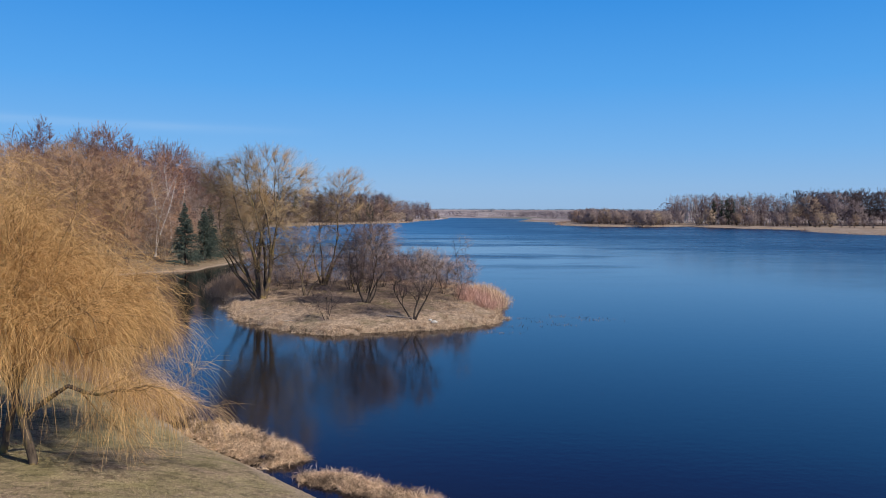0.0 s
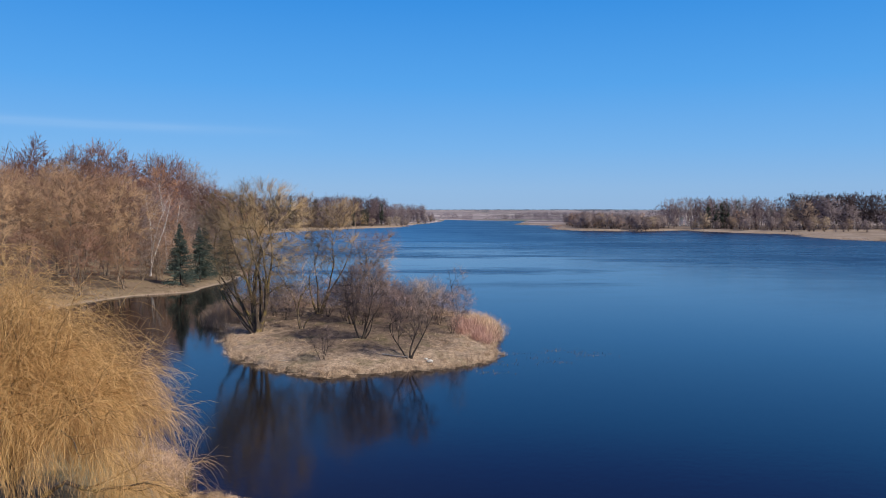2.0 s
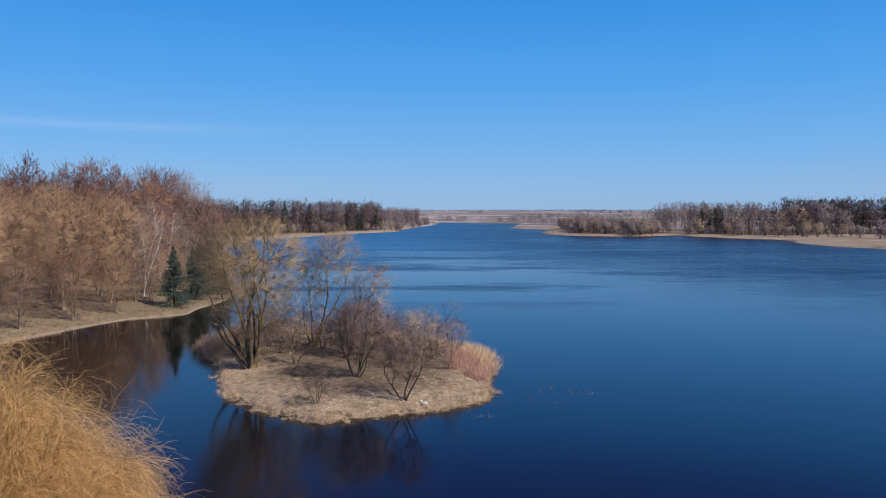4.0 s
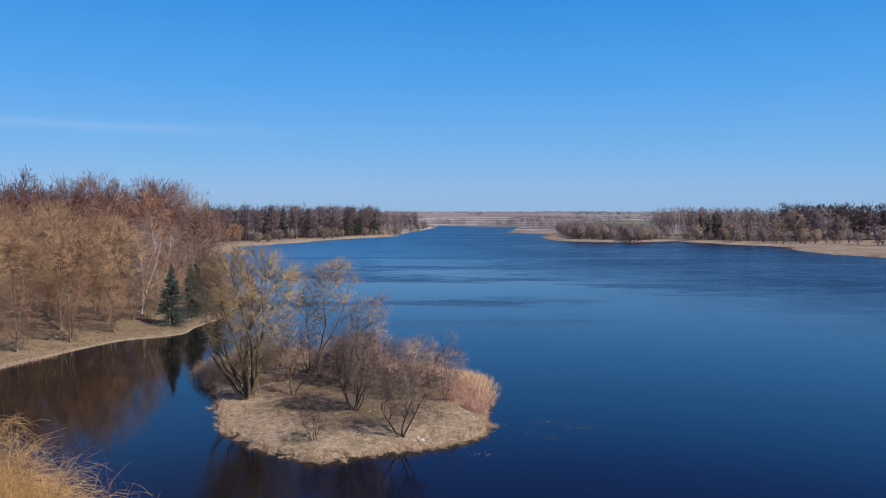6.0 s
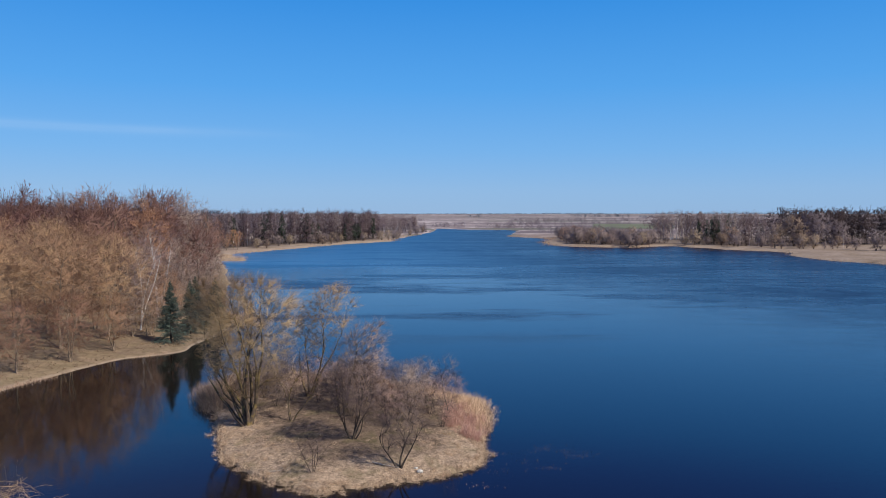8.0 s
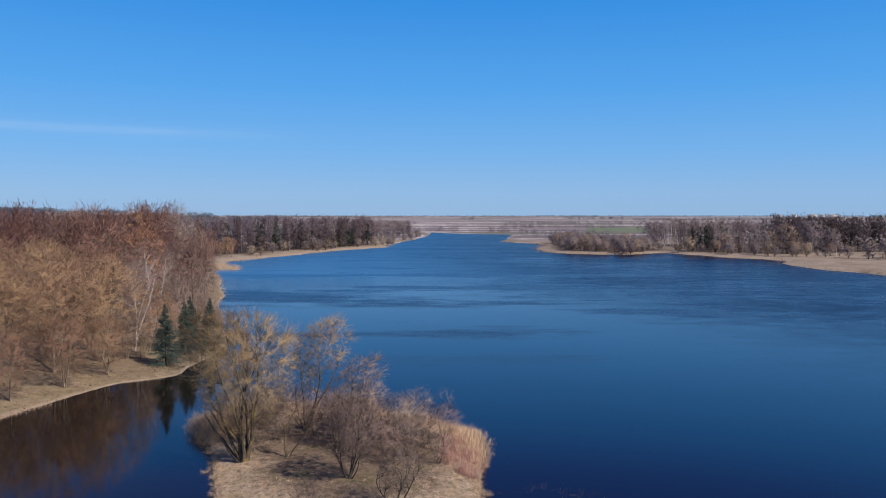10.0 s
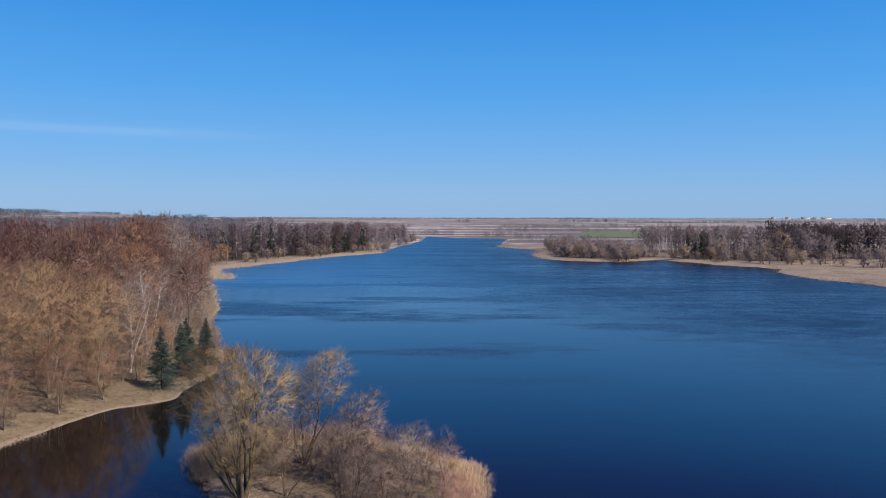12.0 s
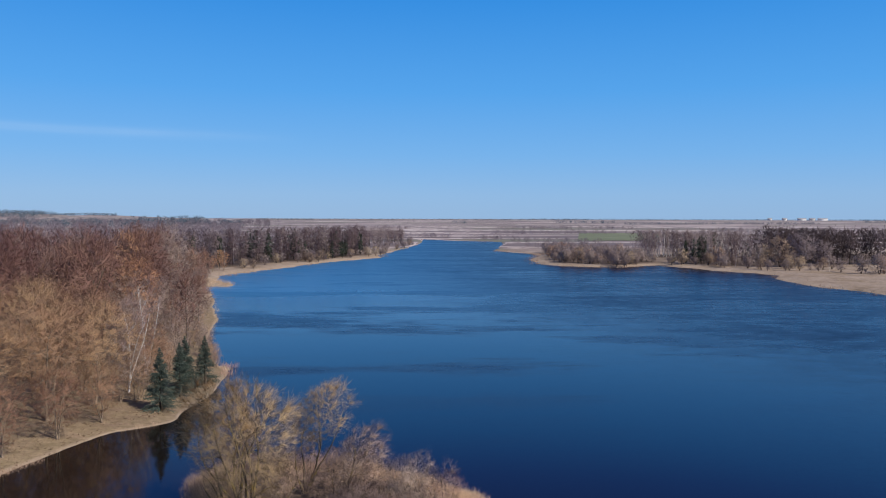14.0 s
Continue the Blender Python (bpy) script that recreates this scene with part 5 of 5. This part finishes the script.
for kind, x, y, s in [("tan", 154, 460, 1.12), ("tan", 149, 463, 0.6), ("salmon", 174, 456, 1.3), ("bush", 172, 444, 0.95), ("bush", 180, 448, 0.9), ("birch", 183, 436, 0.62), ("birch", 186, 436, 0.66), ("birch", 190, 433, 0.62),
                      ("birch", 179, 440, 0.58), ("tan", 204, 438, 2.0), ("tan", 196, 441, 1.5), ("round", 216, 437, 1.0), ("tan", 200, 424, 0.95), ("bush", 208, 424, 0.7), ("round", 232, 446, 0.8),
                      ("bush", 222, 386, 1.15), ("bush", 228, 380, 1.2), ("salmon", 234, 386, 1.1), ("bush", 241, 392, 1.3), ("tan", 246, 384, 1.1), ("bush", 217, 396, 0.75), ("birch", 214, 402, 0.5),
                      ("bush", 111, 447, 0.85), ("bush", 116, 448, 0.8), ("tan", 93, 470, 1.15), ("tan", 87, 484, 0.8), ("salmon", 104, 466, 0.7),
                      ("tan", -96, 420, 0.6), ("tan", -74, 478, 0.7), ("pine", -64, 510, 0.6), ("pine", -58, 520, 0.6), ("pine", 160, 470, 0.75), ("pine", 165, 462, 0.8), ("pine", 170, 466, 0.8)]:
    far_tree(kind, x, y, s, "trees on the far shore")
RIM = [smooth_line(p, False, 5) for p in ([(152, 474), (166, 450), (180, 422), (194, 408), (222, 420)], [(-105, 420), (-86, 469), (-61, 516), (-41, 572), (-38, 610), (-30, 670), (-22, 740), (-16, 820)], [(84, 482), (112, 458), (130, 468)])]
for line in RIM:
    for x, y in line:
        far_tree(rng.choice(["bush", "bush", "tan"]), x + rng.normal(0, 2.5), y + rng.normal(0, 3), 0.45 + 0.5 * rng.random(), "bushes along the far shore")
for kind, x, y, s in [("tan", -70, 488, 0.85), ("bush", -74, 484, 0.8), ("pine", -80, 500, 0.65), ("pine", -84, 497, 0.7), ("pine", -66, 553, 0.75), ("pine", -60, 556, 0.7), ("pine", -70, 552, 0.8), ("pine", -62, 540, 0.55), ("pine", -58, 541, 0.6), ("pine", -65, 543, 0.6), ("pine", -88, 519, 0.6), ("pine", -84, 522, 0.62), ("pine", -91, 521, 0.7), ("tan", -74, 536, 0.9),
                      ("tan", -70, 537, 0.85), ("red", -101, 476, 0.6), ("red", -96, 482, 0.55), ("pine", 164, 468, 0.8), ("pine", 168, 467, 0.85), ("pine", 161, 474, 0.7)]:
    far_tree(kind, x, y, s, "trees on the far shore")


def belt(name, lines, seed, label, mat, count=30, grain=0.26, crowd=3.2):
    """Hedges, copses and woods on the plain: rounded clumps of sprays along straight lines."""
    r = np.random.default_rng(seed)
    out = []
    for x0, y0, x1, y1, depth, h in lines:
        n = max(6, int(math.hypot(x1 - x0, y1 - y0) / h * crowd))
        t = r.random(n)
        xy = np.stack([x0 + (x1 - x0) * t, y0 + (y1 - y0) * t + depth * (r.random(n) - 0.5)], 1)
        hh = h * (0.55 + 0.55 * r.random(n))
        k = np.repeat(np.arange(n), count)
        a, e, q = r.random(len(k)) * 6.28, r.random(len(k)), 0.75 + 0.3 * r.random(len(k))
        rad = hh[k] * 0.36 * np.sin(np.clip(0.35 + e * 2.6, 0, 3.14)) * q
        c = np.stack([xy[k, 0] + np.cos(a) * rad, xy[k, 1] + np.sin(a) * rad, land_at(xy[:, 0], xy[:, 1])[k] + hh[k] * (0.02 + 0.85 * e)], 1)
        way = np.stack([np.cos(a), np.sin(a), 0.3 + 1.2 * e], 1) + r.normal(0, 0.3, (len(k), 3))
        out.append(slivers(c, way, hh[k] * grain, hh[k] * grain * 0.42, r))
    return stuff(name, mesh_from(name, *joined(*out), mat, False), label, "woodland")


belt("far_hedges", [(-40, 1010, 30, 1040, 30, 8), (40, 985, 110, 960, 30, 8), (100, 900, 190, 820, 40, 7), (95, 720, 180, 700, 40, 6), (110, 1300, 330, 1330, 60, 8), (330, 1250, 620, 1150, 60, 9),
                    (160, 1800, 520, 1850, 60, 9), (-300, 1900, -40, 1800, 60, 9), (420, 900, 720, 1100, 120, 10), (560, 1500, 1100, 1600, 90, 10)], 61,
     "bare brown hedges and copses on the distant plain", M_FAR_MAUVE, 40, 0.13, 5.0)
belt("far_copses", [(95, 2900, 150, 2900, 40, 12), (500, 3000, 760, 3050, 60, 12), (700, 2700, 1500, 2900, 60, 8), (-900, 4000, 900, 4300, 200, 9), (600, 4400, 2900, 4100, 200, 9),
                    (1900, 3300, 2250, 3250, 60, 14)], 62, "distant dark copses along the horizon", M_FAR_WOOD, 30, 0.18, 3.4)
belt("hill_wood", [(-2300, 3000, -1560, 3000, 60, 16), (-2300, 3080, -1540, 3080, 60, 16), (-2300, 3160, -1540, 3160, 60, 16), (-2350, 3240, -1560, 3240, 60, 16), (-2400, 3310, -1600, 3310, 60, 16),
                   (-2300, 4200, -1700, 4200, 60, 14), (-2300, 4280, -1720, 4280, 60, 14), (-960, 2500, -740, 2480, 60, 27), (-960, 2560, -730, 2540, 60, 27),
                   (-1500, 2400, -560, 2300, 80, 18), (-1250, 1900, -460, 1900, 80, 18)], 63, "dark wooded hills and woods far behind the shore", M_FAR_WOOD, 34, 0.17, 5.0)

belt("woodland", [(-0.66 * y, y, -0.245 * y, y, 60, 19) for y in (540, 620, 710, 820, 960, 1120, 1320, 1560)], 64, "bare woodland reaching far behind the shore, mauve with painted haze", M_FAR_MAUVE, 150, 0.08, 3.0)
belt("woodland", [(-0.66 * y, y, -0.2 * y, y, 120, 20) for y in (1850, 2250, 2750)], 66, "bare woodland far off on the plain, mauve with painted haze", M_FAR_MAUVE, 70, 0.12, 3.0)
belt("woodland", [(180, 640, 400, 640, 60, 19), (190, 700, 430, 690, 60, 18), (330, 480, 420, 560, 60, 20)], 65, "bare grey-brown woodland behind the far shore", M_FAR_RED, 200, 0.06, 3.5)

# ---- farmland, farm and small things ----
def field():
    t = np.linspace(0, 1, 12)
    U, V = np.meshgrid(t, t)
    X = (184 + 101 * U) * (1 - V) + (280 + 150 * U) * V
    Y = 930 + 470 * V
    Z = land_at(X.ravel(), Y.ravel()).reshape(X.shape) + 0.35
    i = np.arange(144).reshape(12, 12)
    q = np.stack([i[:-1, :-1], i[:-1, 1:], i[1:, 1:], i[1:, :-1]], -1).reshape(-1, 4)
    return structure("field", mesh_from("field", np.stack([X, Y, Z], -1).reshape(-1, 3), q, M_FIELD), "green strip of winter crop on the plain", "field")


field()


def farm_building(x, y, length, deep, wall, rise):
    z = float(land_at(x, y)[0])
    ob = thing("farm_building", "long white farm building with grey roof", "building", "distant farm", Matrix.Translation((x, y, z)))
    a, b = length / 2, deep / 2
    box = [(sx * a, sy * b, h) for h in (-1, wall) for sx, sy in ((-1, -1), (1, -1), (1, 1), (-1, 1))]
    part_mesh("wall", mesh_from("farm_wall", box, [(0, 1, 5, 4), (1, 2, 6, 5), (2, 3, 7, 6), (3, 0, 4, 7)], M_WHITEWASH, False), ob)
    e, o = wall - 0.3, 0.8
    roof = [(-a - o, -b - o, e), (a + o, -b - o, e), (a + o, 0, wall + rise), (-a - o, 0, wall + rise), (-a - o, b + o, e), (a + o, b + o, e)]
    part_mesh("roof", mesh_from("farm_roof", roof, [(0, 1, 2, 3), (3, 2, 5, 4)], M_ROOF, False), ob)


for x, y, length in ((2130, 4290, 46), (2195, 4300, 30), (2260, 4310, 52), (2040, 4310, 24), (1960, 4320, 20)):
    farm_building(x, y, length, 14, 11, 3)


def stone(x, y, size, seed, label):
    bm = bmesh.new()
    bmesh.ops.create_icosphere(bm, subdivisions=2, radius=size)
    for v in bm.verts:
        v.co *= 1 + 0.25 * noise.noise(v.co * 2.2 / size + Vector((seed, 0, 0)))
        v.co.z *= 0.55
    me = bpy.data.meshes.new("stone")
    bm.to_mesh(me)
    bm.free()
    me.materials.append(M_STONE)
    ob = new("stone", me)
    ob.location = (x, y, on_island(x, y) + size * 0.2)
    return tagged(ob, label, "stone")


stone(-0.9, 56.4, 0.26, 1, "pale weathered stone lying in dead grass")
stone(-1.2, 56.9, 0.15, 5, "small pale stone lying in dead grass")


def fallen_branch(x, y, turn, length, seed):
    r = np.random.default_rng(seed)
    P, R = run(np.zeros((1, 3)), np.array([[1.0, 0, 0.02]]), length, 0.07, 7, r, 0, 0.10, 0.35)
    P[:, :, 2] = 0.05 + 0.3 * np.abs(P[:, :, 2])
    P2, R2 = fork(P, R, 5, 0.3, 1, 0.7, 0.7, 3, r, 0.05, 0.15, 0.6)
    ob = new("fallen_branch", mesh_from("fallen_branch", *joined(tubes(P, R, 6), tubes(P2, R2, 4)), M_DEADWOOD))
    ob.matrix_world = pose(x, y, on_island(x, y), 0, 0, turn)
    return tagged(ob, "bleached fallen branch lying on the island grass", "branch")


fallen_branch(-4.6, 57.6, -18, 2.6, 3)
fallen_branch(-12.4, 56.4, 10, 2.0, 4)


def shore_reeds(name, line, n, seed, h, mat, label, width=0.7, thick=0.022):
    """Reeds scattered along a line of the shore."""
    r = np.random.default_rng(seed)
    p = smooth_line(line, False, 8)
    k = r.integers(0, len(p) - 1, n)
    t = r.random((n, 1))
    xy = p[k] * (1 - t) + p[k + 1] * t + r.normal(0, width, (n, 2))
    z = np.maximum(land_at(xy[:, 0], xy[:, 1]), 0.0) - 0.05
    keep = wavy(xy[:, 0], xy[:, 1], 0.35, seed) > -0.5
    return stuff(name, mesh_from(name, *blades(r, xy[keep], z[keep], h, thick, 0.25, 2, -0.08, 0.15, 0.5), mat), label, "reeds")


shore_reeds("shore_reeds", [(-38.5, 145), (-43.2, 154), (-52, 180), (-63, 227), (-80, 282), (-92, 314)], 2200, 81, 0.42, M_REED, "dry tan reeds fringing the wooded shore", 0.6)
shore_reeds("shore_reeds", [(-97, 322), (-91, 321), (-86, 322), (-92, 330), (-100, 340)], 2600, 85, 1.6, M_REED, "tall dry reeds on the low spit", 2.2)
shore_reeds("shore_reeds", [(-101, 375), (-94, 399), (-77, 455), (-64, 489), (-35, 552), (-36, 590), (-24, 700)], 1500, 86, 0.9, M_REED_BROWN, "dry tan reeds along the far shore", 2.5, 0.05)
shore_reeds("shore_reeds", [(60, 659), (83, 610), (84, 580), (72, 527), (73, 468), (110, 445), (128, 460)], 1500, 87, 0.9, M_REED_BROWN, "dry tan reeds round the low point", 2.5, 0.07)
shore_reeds("shore_reeds", [(141, 466), (147, 451), (163, 414), (177, 392), (168, 364), (166, 325), (170, 307), (173, 285)], 900, 88, 0.6, M_REED_BROWN, "dry tan reeds on the far meadow shore", 2.0, 0.06)
shore_reeds("shore_reeds", [(-37.2, 140), (-37.6, 145), (-40, 150)], 300, 82, 0.9, M_PINK_TWIG, "reddish dry reeds by the wooded shore", 0.9)
shore_reeds("shore_reeds", [(-49, 84), (-48, 88), (-46.4, 91.5)], 420, 83, 0.3, M_REED_BROWN, "low brown sedge at the water's edge", 0.35)
shore_reeds("shore_reeds", [(-42, 104.3), (-40, 105.8), (-38.5, 107.6)], 260, 84, 0.22, M_REED, "low pale sedge at the water's edge", 0.3)


def water_plants():
    r = np.random.default_rng(91)
    c = np.array([(6.5, 62), (7.5, 60), (8.8, 58.5), (11.5, 62.5), (12.2, 61.5), (5.5, 57.5), (3.5, 54.5), (9.5, 63.5)])
    k = r.integers(0, len(c), 260)
    xy = c[k] + r.normal(0, 0.55, (260, 2)) * (1.6, 0.7)
    return blades(r, xy, np.full(260, -0.05), 0.16, 0.02, 0.7, 1)


stuff("water_plants", mesh_from("water_plants", *water_plants(), M_REED_BROWN), "scattered dead stalks just above the water", "plants")
